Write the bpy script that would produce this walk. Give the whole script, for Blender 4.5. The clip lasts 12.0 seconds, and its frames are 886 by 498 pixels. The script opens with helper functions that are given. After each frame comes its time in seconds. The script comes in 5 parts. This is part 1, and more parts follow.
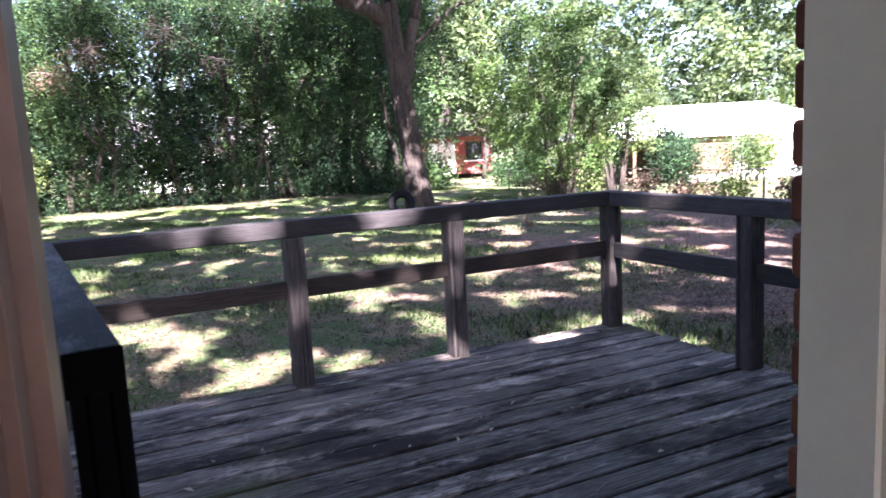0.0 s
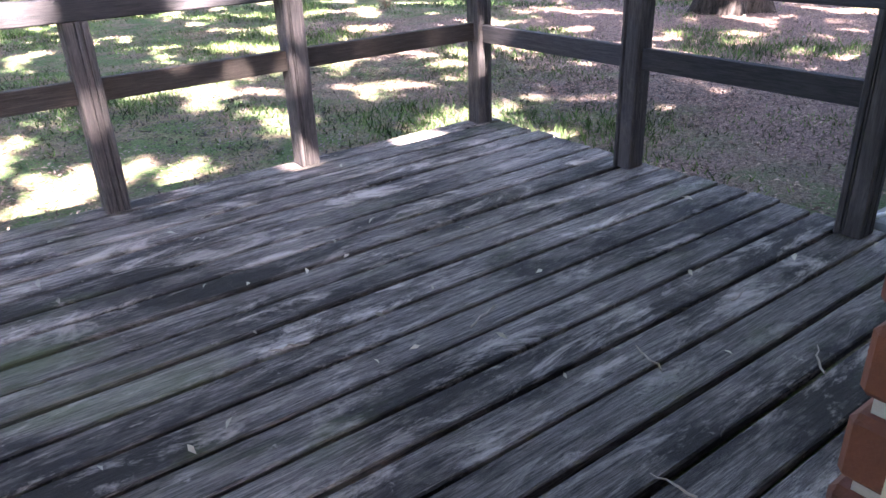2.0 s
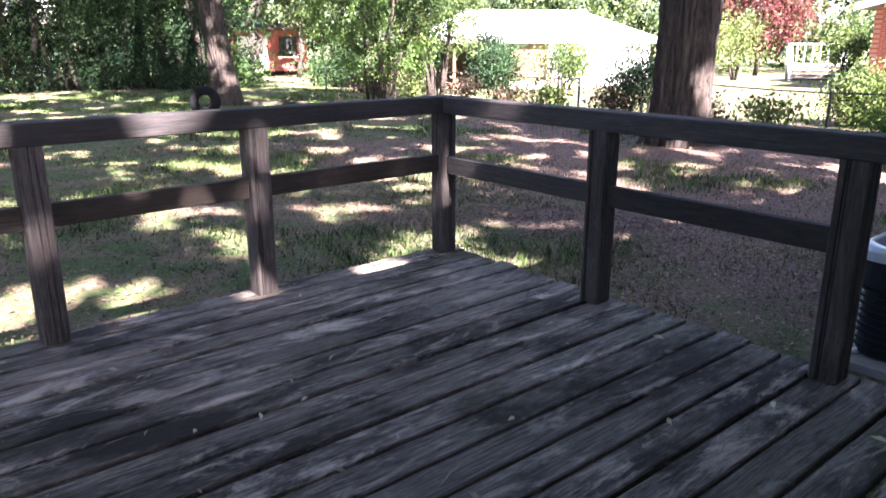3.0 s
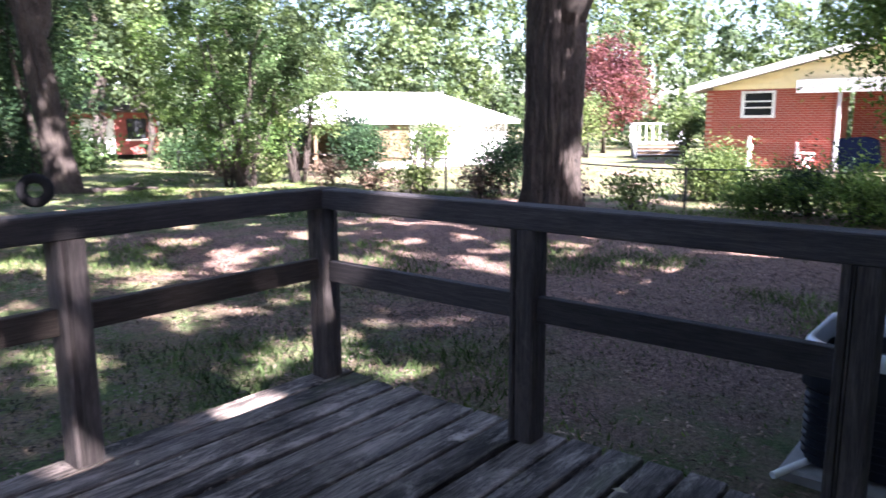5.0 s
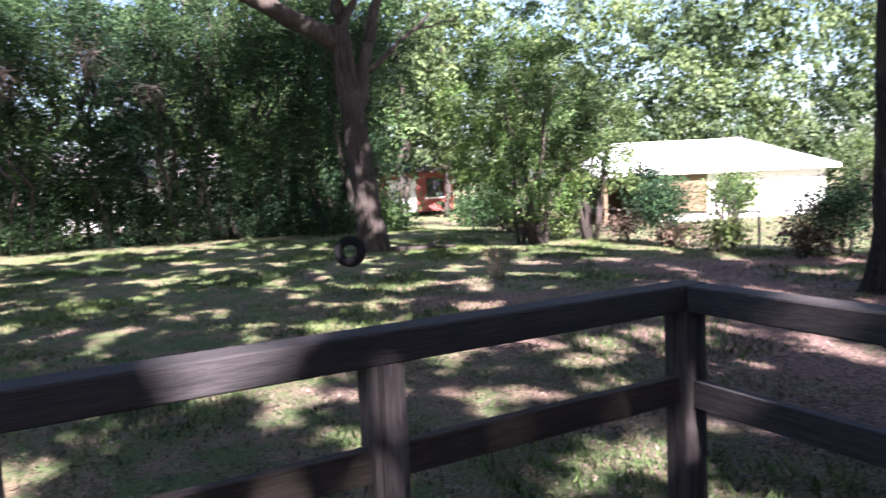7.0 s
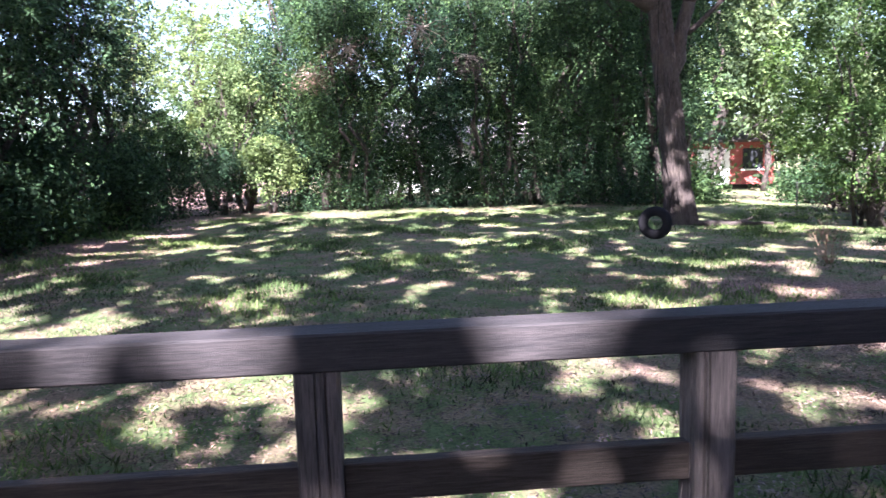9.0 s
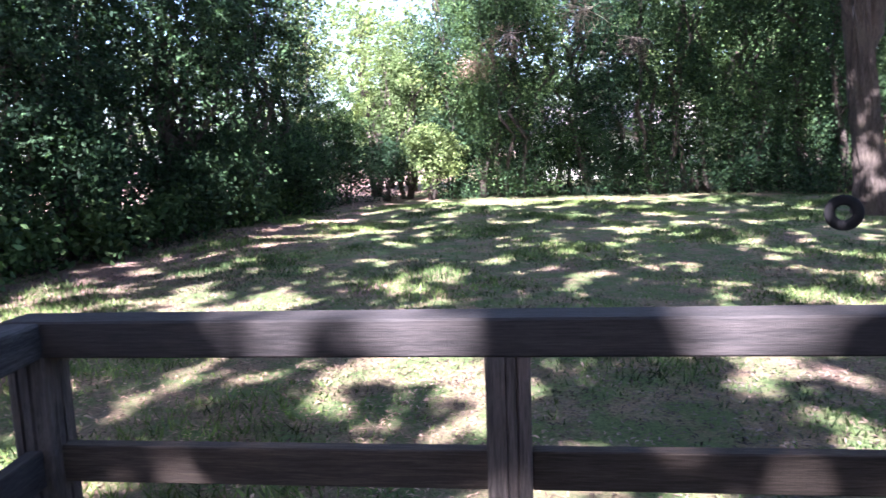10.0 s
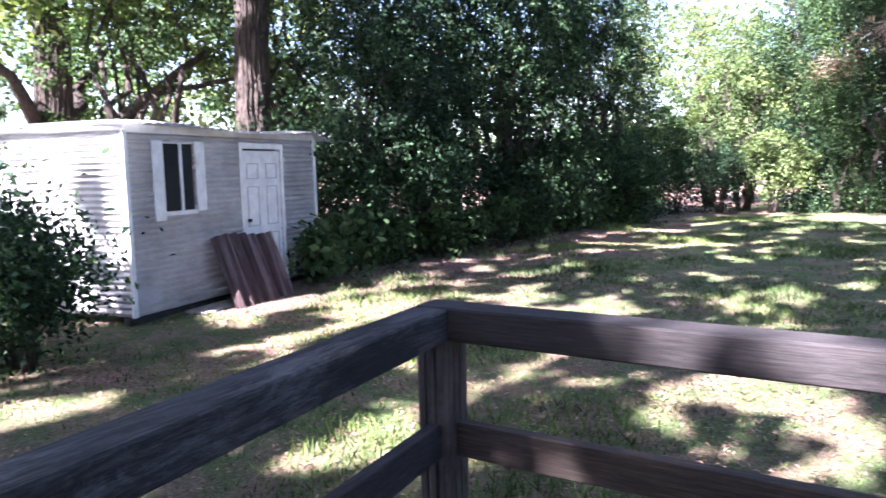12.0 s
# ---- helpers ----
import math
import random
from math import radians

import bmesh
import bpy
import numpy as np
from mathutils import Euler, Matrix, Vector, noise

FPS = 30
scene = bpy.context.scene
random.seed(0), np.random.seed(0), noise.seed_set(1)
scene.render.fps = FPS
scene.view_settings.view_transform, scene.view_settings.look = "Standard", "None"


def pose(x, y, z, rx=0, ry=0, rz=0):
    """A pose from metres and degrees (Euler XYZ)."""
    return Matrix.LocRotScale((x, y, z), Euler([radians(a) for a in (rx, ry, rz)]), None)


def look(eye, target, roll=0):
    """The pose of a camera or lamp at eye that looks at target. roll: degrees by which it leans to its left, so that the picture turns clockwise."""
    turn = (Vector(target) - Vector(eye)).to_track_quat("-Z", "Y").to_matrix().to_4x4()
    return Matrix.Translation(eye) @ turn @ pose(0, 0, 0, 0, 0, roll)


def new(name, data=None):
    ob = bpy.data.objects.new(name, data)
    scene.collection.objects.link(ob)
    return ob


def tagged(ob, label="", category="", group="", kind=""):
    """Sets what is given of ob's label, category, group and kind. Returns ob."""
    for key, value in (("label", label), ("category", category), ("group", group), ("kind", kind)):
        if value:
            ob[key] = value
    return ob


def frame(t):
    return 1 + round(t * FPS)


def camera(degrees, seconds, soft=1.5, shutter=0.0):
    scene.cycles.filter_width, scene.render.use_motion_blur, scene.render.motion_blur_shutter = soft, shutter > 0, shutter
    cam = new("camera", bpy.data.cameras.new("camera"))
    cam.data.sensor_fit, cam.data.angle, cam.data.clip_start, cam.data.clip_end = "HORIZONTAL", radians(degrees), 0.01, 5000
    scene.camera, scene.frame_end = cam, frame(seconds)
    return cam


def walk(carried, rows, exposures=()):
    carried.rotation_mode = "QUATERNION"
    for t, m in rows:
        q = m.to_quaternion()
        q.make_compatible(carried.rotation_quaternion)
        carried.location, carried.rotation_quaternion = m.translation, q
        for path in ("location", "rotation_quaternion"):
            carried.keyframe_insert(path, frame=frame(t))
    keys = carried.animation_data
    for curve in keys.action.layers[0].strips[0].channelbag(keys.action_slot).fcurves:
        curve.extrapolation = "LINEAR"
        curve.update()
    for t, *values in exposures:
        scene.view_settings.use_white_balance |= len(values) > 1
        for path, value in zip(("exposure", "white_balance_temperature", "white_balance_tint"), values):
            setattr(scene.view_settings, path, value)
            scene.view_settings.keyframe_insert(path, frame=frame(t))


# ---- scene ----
cam = camera(62.7, 12.0, shutter=0.25)
PATH = [
    (0, (-3.008, -3.762, 1.235), (-2.155, -1.975, 0.954), -3.0),
    (0.5, (-2.975, -3.564, 1.238), (-1.961, -1.857, 0.991), -0.8),
    (1, (-2.845, -3.444, 1.224), (-1.818, -1.755, 0.917), -0.7),
    (1.5, (-2.717, -3.342, 1.178), (-1.665, -1.754, 0.568), -3.0),
    (2, (-2.688, -3.294, 1.153), (-1.628, -1.824, 0.306), -2.3),
    (2.5, (-2.676, -3.254, 1.186), (-1.533, -1.781, 0.461), -1.2),
    (4.5, (-2.354, -2.676, 1.194), (-1.012, -1.213, 0.951), 2.1),
    (5, (-2.212, -2.525, 1.189), (-0.688, -1.277, 0.841), -0.3),
    (5.5, (-2.111, -2.307, 1.217), (-0.438, -1.252, 0.919), 0.8),
    (6, (-2.062, -2.082, 1.239), (-0.457, -0.917, 0.977), -3.5),
    (6.5, (-1.99, -1.884, 1.264), (-0.642, -0.424, 1.037), -2.0),
    (7, (-1.909, -1.776, 1.282), (-0.954, -0.029, 1.092), -2.7),
    (9, (-1.939, -1.653, 1.272), (-1.756, 0.323, 1.026), -1.6),
    (9.5, (-1.977, -1.631, 1.265), (-1.998, 0.351, 1.001), -2.2),
    (10, (-2.028, -1.614, 1.259), (-2.268, 0.353, 0.993), -2.1),
    (10.5, (-2.073, -1.613, 1.26), (-2.525, 0.319, 1.012), -1.6),
    (11, (-2.108, -1.638, 1.265), (-2.732, 0.245, 1.014), -0.8),
    (11.5, (-2.144, -1.654, 1.264), (-2.944, 0.164, 1.028), -0.6),
    (12, (-2.212, -1.652, 1.258), (-3.256, 0.039, 1.036), -1.3),
]
walk(cam, [(t, look(eye, target, roll)) for t, eye, target, roll in PATH],
     exposures=((0, 4.07, 5900, 31), (1.0, 4.07, 5900, 31), (1.6, 4.32, 6050, 29), (2.0, 5.27, 6250, 27), (2.4, 5.62, 6750, 27), (2.8, 4.67, 6450, 27), (4.3, 3.52, 5950, 28), (5.5, 3.97, 5950, 28), (6.3, 3.47, 6000, 28), (7.1, 3.22, 5950, 28), (8.8, 3.67, 5700, 28), (10.0, 3.92, 5700, 28), (12.0, 4.07, 5750, 30)))


# ---- light ----
SUN_EL, SUN_TURN = radians(40.5), radians(189)
to_sun = Vector((math.sin(SUN_TURN) * math.cos(SUN_EL), math.cos(SUN_TURN) * math.cos(SUN_EL), math.sin(SUN_EL)))
world = bpy.data.worlds.new("world")
scene.world = world
world.use_nodes = True
wn = world.node_tree
sky = wn.nodes.new("ShaderNodeTexSky")
sky.sky_type, sky.sun_disc = "NISHITA", False
sky.sun_elevation, sky.sun_rotation = SUN_EL, SUN_TURN
sky.dust_density, sky.air_density, sky.ozone_density = 1.5, 1.0, 1.0
wn.nodes["Background"].inputs["Strength"].default_value = 0.047
wn.links.new(sky.outputs[0], wn.nodes["Background"].inputs["Color"])
sun = new("sun", bpy.data.lights.new("sun", "SUN"))
sun.data.energy, sun.data.angle, sun.data.color = 5.0, radians(0.53), (1.0, 0.93, 0.84)
sun.matrix_world = look(to_sun * 60, (0, 0, 0))

# ---- materials ----


class Nodes:
    """Short hand for building one material's node tree."""

    def __init__(self, name, rough=0.7, metal=0.0, spec=0.4):
        self.m = bpy.data.materials.new(name)
        self.m.use_nodes = True
        self.t = self.m.node_tree
        self.b = self.t.nodes["Principled BSDF"]
        self.b.inputs["Roughness"].default_value = rough
        self.b.inputs["Metallic"].default_value = metal
        self.b.inputs["Specular IOR Level"].default_value = spec

    def n(self, kind, **inputs):
        node = self.t.nodes.new("ShaderNode" + kind)
        for k, v in inputs.items():
            self.put(node.inputs[k.replace("_", " ")], v)
        return node

    def put(self, socket, v):
        if isinstance(v, bpy.types.NodeSocket):
            self.t.links.new(v, socket)
        else:
            socket.default_value = v

    def pos(self, scale=(1, 1, 1), shift=None):
        g = self.n("NewGeometry")
        m = self.n("Mapping")
        m.inputs["Scale"].default_value = scale
        self.t.links.new(g.outputs["Position"], m.inputs["Vector"])
        if shift is not None:
            self.t.links.new(shift, m.inputs["Location"])
        return m.outputs[0]

    def local(self, scale=(1, 1, 1)):
        g = self.n("TexCoord")
        m = self.n("Mapping")
        m.inputs["Scale"].default_value = scale
        self.t.links.new(g.outputs["Object"], m.inputs["Vector"])
        return m.outputs[0]

    def noise(self, vec, scale, detail=4.0, rough=0.6, distort=0.0):
        return self.n("TexNoise", Vector=vec, Scale=scale, Detail=detail, Roughness=rough, Distortion=distort).outputs["Fac"]

    def ramp(self, fac, *stops):
        r = self.n("ValToRGB", Fac=fac)
        e = r.color_ramp.elements
        while len(e) < len(stops):
            e.new(0.5)
        for el, (p, c) in zip(e, stops):
            el.position = p
            el.color = (*(c if isinstance(c, tuple) else (c, c, c)), 1)
        return r.outputs["Color"]

    def mix(self, fac, a, b, blend="MIX"):
        x = self.t.nodes.new("ShaderNodeMix")
        x.data_type, x.blend_type = "RGBA", blend
        for i, v in ((0, fac), (6, a), (7, b)):
            if isinstance(v, tuple) and len(v) == 3:
                v = (*v, 1)
            self.put(x.inputs[i], v)
        return x.outputs[2]

    def bump(self, height, strength=0.4, dist=0.01):
        bp = self.n("Bump", Height=height, Strength=strength, Distance=dist)
        self.t.links.new(bp.outputs[0], self.b.inputs["Normal"])

    def done(self, colour=None, rough=None):
        if colour is not None:
            self.put(self.b.inputs["Base Color"], (*colour, 1) if isinstance(colour, tuple) else colour)
        if rough is not None:
            self.put(self.b.inputs["Roughness"], rough)
        return self.m


def weathered(name, axis, dark, light, algae=0.0, bump=0.5, patchy=1.0):
    """Old grey timber whose grain runs along an axis (0 x, 1 y, 2 z)."""
    k = Nodes(name, 0.75, spec=0.2)
    s = [1.0, 1.0, 1.0]
    s[axis] = 0.05
    rnd = k.n("ObjectInfo").outputs["Random"]
    off = k.n("CombineXYZ", X=k.n("Math", ).outputs[0])
    mul = off.inputs["X"].links[0].from_node
    mul.operation = "MULTIPLY"
    k.put(mul.inputs[0], rnd)
    mul.inputs[1].default_value = 37.0
    grain = k.noise(k.pos(tuple(s), off.outputs[0]), 95, 6, 0.8, 0.4)
    fibre = k.noise(k.pos(tuple(s), off.outputs[0]), 260, 4, 0.7, 0.2)
    wide = k.noise(k.pos(tuple(0.35 + 0.65 * v for v in s)), 3.2, 6, 0.7)
    worn = k.noise(k.pos(tuple(0.25 + 0.75 * v for v in s), off.outputs[0]), 7.5, 8, 0.75, 0.5)
    spots = k.noise(k.pos(), 17, 6, 0.75)
    base = k.ramp(grain, (0.36, dark), (0.64, light))
    base = k.mix(k.ramp(fibre, (0.40, 0.55), (0.55, 0.0)), base, tuple(v * 0.55 for v in dark))
    base = k.mix(k.ramp(wide, (0.46, 0.0), (0.58, 0.8 * patchy)), base, tuple(v * 0.6 for v in dark))
    base = k.mix(k.ramp(worn, (0.53, 0.0), (0.64, 0.75 * patchy)), base, tuple(min(1, v * 1.45) for v in light))
    base = k.mix(k.ramp(spots, (0.62, 0.0), (0.72, 0.5 * patchy)), base, tuple(min(1, v * 1.7) for v in light))
    tone = k.ramp(rnd, (0.0, 0.72), (1.0, 1.25))
    base = k.mix(1.0, base, tone, "MULTIPLY")
    if algae:
        green = k.noise(k.pos((0.6, 1.3, 1)), 1.7, 5, 0.6)
        base = k.mix(k.ramp(green, (0.56, 0.0), (0.72, algae)), base, (0.07, 0.085, 0.035))
    both = k.n("Math")
    k.put(both.inputs[0], grain)
    k.put(both.inputs[1], fibre)
    k.bump(both.outputs[0], bump, 0.008)
    return k.done(base, k.ramp(wide, (0.3, 0.65), (0.7, 0.9)))


board_wood = weathered("deck_board_wood", 0, (0.034, 0.028, 0.026), (0.285, 0.24, 0.21), 0.85, 0.6, 1.15)
rail_wood_x = weathered("rail_wood_x", 0, (0.025, 0.0235, 0.025), (0.060, 0.0525, 0.052), bump=0.3, patchy=0.2)
rail_wood_y = weathered("rail_wood_y", 1, (0.025, 0.0235, 0.025), (0.060, 0.0525, 0.052), bump=0.3, patchy=0.2)
rail_wood_worn = weathered("rail_wood_worn", 1, (0.030, 0.029, 0.031), (0.135, 0.128, 0.128), bump=0.5, patchy=1.0)
low_rail_wood = weathered("low_rail_wood", 0, (0.026, 0.021, 0.018), (0.068, 0.053, 0.044), bump=0.3, patchy=0.2)
post_wood = weathered("post_wood", 2, (0.040, 0.035, 0.034), (0.14, 0.118, 0.110), patchy=0.45)


def plain(name, colour, rough=0.6, metal=0.0, vary=0.15, scale=6.0, bump=0.1, spec=0.4):
    k = Nodes(name, rough, metal, spec)
    f = k.noise(k.pos(), scale, 6, 0.65)
    lo, hi = (tuple(min(1.0, v * s) for v in colour) for s in (1 - vary, 1 + vary))
    fine = k.noise(k.pos(), scale * 9, 4, 0.7)
    if bump:
        k.bump(fine, bump, 0.004)
    return k.done(k.mix(k.ramp(fine, (0.4, 0.0), (0.75, vary)), k.ramp(f, (0.3, lo), (0.7, hi)), tuple(v * 0.6 for v in colour)))


def leaf_material(name, dark, light, glow=0.35):
    k = Nodes(name, 0.6, spec=0.1)
    isl = k.n("NewGeometry").outputs["Random Per Island"]
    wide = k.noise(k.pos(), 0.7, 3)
    c = k.ramp(isl, (0.0, dark), (0.6, tuple((a + b) / 2 for a, b in zip(dark, light))), (1.0, light))
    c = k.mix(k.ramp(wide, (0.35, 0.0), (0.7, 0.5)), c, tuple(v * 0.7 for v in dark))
    # random clump tone imitates lit and shaded leaf masses
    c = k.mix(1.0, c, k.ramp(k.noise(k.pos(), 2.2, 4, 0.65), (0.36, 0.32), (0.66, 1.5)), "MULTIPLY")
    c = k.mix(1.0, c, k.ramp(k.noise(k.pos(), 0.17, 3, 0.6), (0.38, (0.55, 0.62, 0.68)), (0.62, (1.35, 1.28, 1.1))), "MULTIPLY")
    k.put(k.b.inputs["Base Color"], c)
    tr = k.n("BsdfTranslucent", Color=k.mix(1.0, c, (1.0, 1.1, 0.6), "MULTIPLY"))
    mx = k.n("MixShader", Fac=glow)
    k.t.links.new(k.b.outputs[0], mx.inputs[1])
    k.t.links.new(tr.outputs[0], mx.inputs[2])
    k.t.links.new(mx.outputs[0], k.t.nodes["Material Output"].inputs["Surface"])
    return k.m


# leaf_dark and leaf_bright also carry shade and sun on the plants in their colour
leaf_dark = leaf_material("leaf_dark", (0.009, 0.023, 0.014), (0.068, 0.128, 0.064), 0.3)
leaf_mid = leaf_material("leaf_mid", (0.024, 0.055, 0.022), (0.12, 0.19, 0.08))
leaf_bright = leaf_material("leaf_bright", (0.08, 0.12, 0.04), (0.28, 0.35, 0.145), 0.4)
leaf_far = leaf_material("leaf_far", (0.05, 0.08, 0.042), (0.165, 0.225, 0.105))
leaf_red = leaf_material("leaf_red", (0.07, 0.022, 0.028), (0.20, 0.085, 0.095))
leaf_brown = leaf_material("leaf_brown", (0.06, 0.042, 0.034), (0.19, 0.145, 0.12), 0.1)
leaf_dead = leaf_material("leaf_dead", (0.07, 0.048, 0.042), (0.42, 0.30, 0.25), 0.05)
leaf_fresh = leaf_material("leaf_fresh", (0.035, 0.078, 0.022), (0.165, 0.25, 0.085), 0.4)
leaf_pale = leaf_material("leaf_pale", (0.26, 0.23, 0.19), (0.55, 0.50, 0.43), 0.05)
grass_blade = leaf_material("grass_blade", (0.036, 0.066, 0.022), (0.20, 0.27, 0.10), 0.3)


def bark_material(name, dark, light):
    k = Nodes(name, 0.9, spec=0.2)
    ridge = k.noise(k.pos((1, 1, 0.22)), 19, 7, 0.75, 0.9)
    moss = k.noise(k.pos(), 2.0, 4)
    c = k.ramp(ridge, (0.35, dark), (0.66, light))
    c = k.mix(k.ramp(moss, (0.5, 0.0), (0.75, 0.4)), c, (0.10, 0.085, 0.06))
    k.bump(ridge, 1.0, 0.05)
    return k.done(c)


bark = bark_material("bark", (0.010, 0.0085, 0.008), (0.078, 0.062, 0.054))
bark_dark = bark_material("bark_dark", (0.018, 0.015, 0.013), (0.075, 0.06, 0.052))


def ground_material():
    k = Nodes("lawn", 0.95, spec=0.15)
    p = k.pos()
    wide, mid, fine = k.noise(p, 0.45, 5, 0.6), k.noise(p, 2.6, 6, 0.65), k.noise(p, 40, 6, 0.75)
    green = k.ramp(fine, (0.3, (0.028, 0.050, 0.018)), (0.7, (0.14, 0.19, 0.075)))
    dry = k.ramp(fine, (0.3, (0.065, 0.046, 0.034)), (0.7, (0.33, 0.235, 0.165)))
    litter = k.ramp(k.noise(k.pos((1.0, 1.3, 1.0)), 26, 6, 0.8, 1.0), (0.36, (0.04, 0.029, 0.026)), (0.5, (0.165, 0.105, 0.088)), (0.66, (0.44, 0.30, 0.255)))
    c = k.mix(k.ramp(mid, (0.43, 0.0), (0.60, 0.85)), green, dry)
    # leaf litter gathers near the big tree, the house and the left wood
    xyz = k.n("SeparateXYZ", Vector=k.n("NewGeometry").outputs["Position"])
    east = k.n("MapRange", Value=xyz.outputs["X"])
    east.inputs[1].default_value, east.inputs[2].default_value = -0.5, 5.0
    west = k.n("MapRange", Value=xyz.outputs["X"])
    west.inputs[1].default_value, west.inputs[2].default_value = -5.2, -9.2
    north = k.n("MapRange", Value=xyz.outputs["Y"])
    north.inputs[1].default_value, north.inputs[2].default_value = 10.5, 3.0
    far = k.n("MapRange", Value=xyz.outputs["X"])
    far.inputs[1].default_value, far.inputs[2].default_value = 11.5, 9.5
    both = k.n("Math", Value=east.outputs[0])
    both.operation = "MULTIPLY"
    k.put(both.inputs[1], north.outputs[0])
    both2 = k.n("Math", Value=both.outputs[0])
    both2.operation = "MULTIPLY"
    k.put(both2.inputs[1], far.outputs[0])
    both = k.n("Math")
    both.operation = "MAXIMUM"
    k.put(both.inputs[0], both2.outputs[0])
    deep = k.n("MapRange", Value=xyz.outputs["Y"])
    deep.inputs[1].default_value, deep.inputs[2].default_value = 3.0, 6.0
    edge = k.n("Math", Value=west.outputs[0])
    edge.operation = "MULTIPLY"
    k.put(edge.inputs[1], deep.outputs[0])
    k.put(both.inputs[1], edge.outputs[0])
    amount = k.n("Math", Value=both.outputs[0])
    amount.operation = "MULTIPLY_ADD"
    amount.inputs[1].default_value = 0.32
    k.put(amount.inputs[2], wide)
    c = k.mix(k.ramp(amount.outputs[0], (0.55, 0.0), (0.68, 0.95)), c, litter)
    k.bump(fine, 1.0, 0.04)
    return k.done(c)


lawn = ground_material()


def brick_material(name, a, b, mortar, size=1.0):
    k = Nodes(name, 0.85, spec=0.25)
    t = k.n("TexBrick", Vector=k.local(), Scale=1.0)
    t.inputs["Color1"].default_value, t.inputs["Color2"].default_value = (*a, 1), (*b, 1)
    t.inputs["Mortar"].default_value = (*mortar, 1)
    t.inputs["Brick Width"].default_value, t.inputs["Row Height"].default_value = 0.215 * size, 0.076 * size
    t.inputs["Mortar Size"].default_value = 0.010 * size
    f = k.noise(k.pos(), 9, 5)
    k.bump(t.outputs["Fac"], -0.5, 0.01)
    return k.done(k.mix(k.ramp(f, (0.3, 0.0), (0.8, 0.4)), t.outputs["Color"], tuple(v * 0.6 for v in a)))


def single_brick_material():
    k = Nodes("brick_orange", 0.88, spec=0.25)
    rnd = k.n("ObjectInfo").outputs["Random"]
    c = k.ramp(rnd, (0.0, (0.11, 0.042, 0.028)), (1.0, (0.21, 0.078, 0.044)))
    f = k.noise(k.pos(), 40, 6, 0.7)
    k.bump(f, 0.6, 0.006)
    return k.done(k.mix(k.ramp(f, (0.4, 0.0), (0.75, 0.6)), c, (0.09, 0.045, 0.035)))


brick_orange = single_brick_material()
mortar_mat = plain("mortar", (0.42, 0.39, 0.35), 0.95, vary=0.25, scale=20, bump=0.5)
brick_red = brick_material("brick_red", (0.29, 0.055, 0.035), (0.22, 0.042, 0.028), (0.32, 0.19, 0.155))
brick_far = brick_material("brick_far", (0.24, 0.04, 0.035), (0.19, 0.035, 0.03), (0.25, 0.13, 0.11))
roof_dark = plain("roof_dark", (0.05, 0.04, 0.038), 0.95)
white_paint = plain("white_paint", (0.72, 0.71, 0.67), 0.5, vary=0.08, scale=3)
white_metal = plain("white_metal", (0.54, 0.545, 0.545), 0.5, 0.0, vary=0.25, scale=2.5, bump=0.15)
old_white = plain("old_white", (0.62, 0.63, 0.61), 0.55, vary=0.2, scale=5)
jamb_white = plain("jamb_white", (0.44, 0.435, 0.375), 0.45, vary=0.10, scale=4)
jamb_brown = plain("jamb_brown", (0.165, 0.10, 0.078), 0.4, vary=0.25, scale=8)
roof_grey = plain("roof_grey", (0.24, 0.225, 0.21), 0.9, vary=0.2, scale=6, bump=0.4)
roof_white = plain("roof_white", (0.78, 0.78, 0.76), 0.4, vary=0.06)
siding_yellow = plain("siding_yellow", (0.72, 0.62, 0.36), 0.6, vary=0.06)
black_rubber = plain("black_rubber", (0.008, 0.008, 0.009), 0.9, vary=0.3, scale=20, spec=0.08)
ac_body = plain("ac_body", (0.012, 0.014, 0.02), 0.5, 0.0, vary=0.2, spec=0.2)
ac_rim = plain("ac_rim", (0.42, 0.46, 0.52), 0.35, 0.3, vary=0.12)
dark_gap = plain("dark_gap", (0.02, 0.02, 0.02), 0.95)
dark_glass = plain("dark_glass", (0.02, 0.022, 0.025), 0.12, bump=0)
wire_metal = plain("wire_metal", (0.05, 0.05, 0.05), 0.6, 0.5)
rust_metal = plain("rust_metal", (0.19, 0.125, 0.115), 0.65, 0.2, vary=0.45, scale=5)


def rust_sheet_material():
    k = Nodes("rust_sheet", 0.6, 0.25, 0.3)
    # upright bands of rust and zinc tone imitate light and shade on the ribs
    rib_shade = k.noise(k.local((7.0, 1.0, 0.35)), 1.7, 6, 0.7, 0.4)
    blot = k.noise(k.local(), 5, 6, 0.7)
    c = k.ramp(rib_shade, (0.38, (0.055, 0.037, 0.04)), (0.52, (0.125, 0.088, 0.09)), (0.66, (0.33, 0.27, 0.28)))
    k.bump(blot, 0.3, 0.004)
    return k.done(k.mix(k.ramp(blot, (0.5, 0.0), (0.7, 0.6)), c, (0.15, 0.075, 0.055)))


rust_sheet = rust_sheet_material()
tan_wood = plain("tan_wood", (0.34, 0.22, 0.12), 0.8, vary=0.2)
blue_cloth = plain("blue_cloth", (0.007, 0.012, 0.034), 0.95, vary=0.2, spec=0.04)
# near-black that paints the shade on the railing's end by the door
black_shade = plain("black_shade", (0.004, 0.004, 0.004), 0.95, vary=0.3, scale=20, spec=0.03)
# darker copy of tan_wood, with the carport's shade in its colour
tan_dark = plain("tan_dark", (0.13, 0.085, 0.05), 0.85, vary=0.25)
pale_twig = plain("pale_twig", (0.30, 0.24, 0.19), 0.9, vary=0.2)
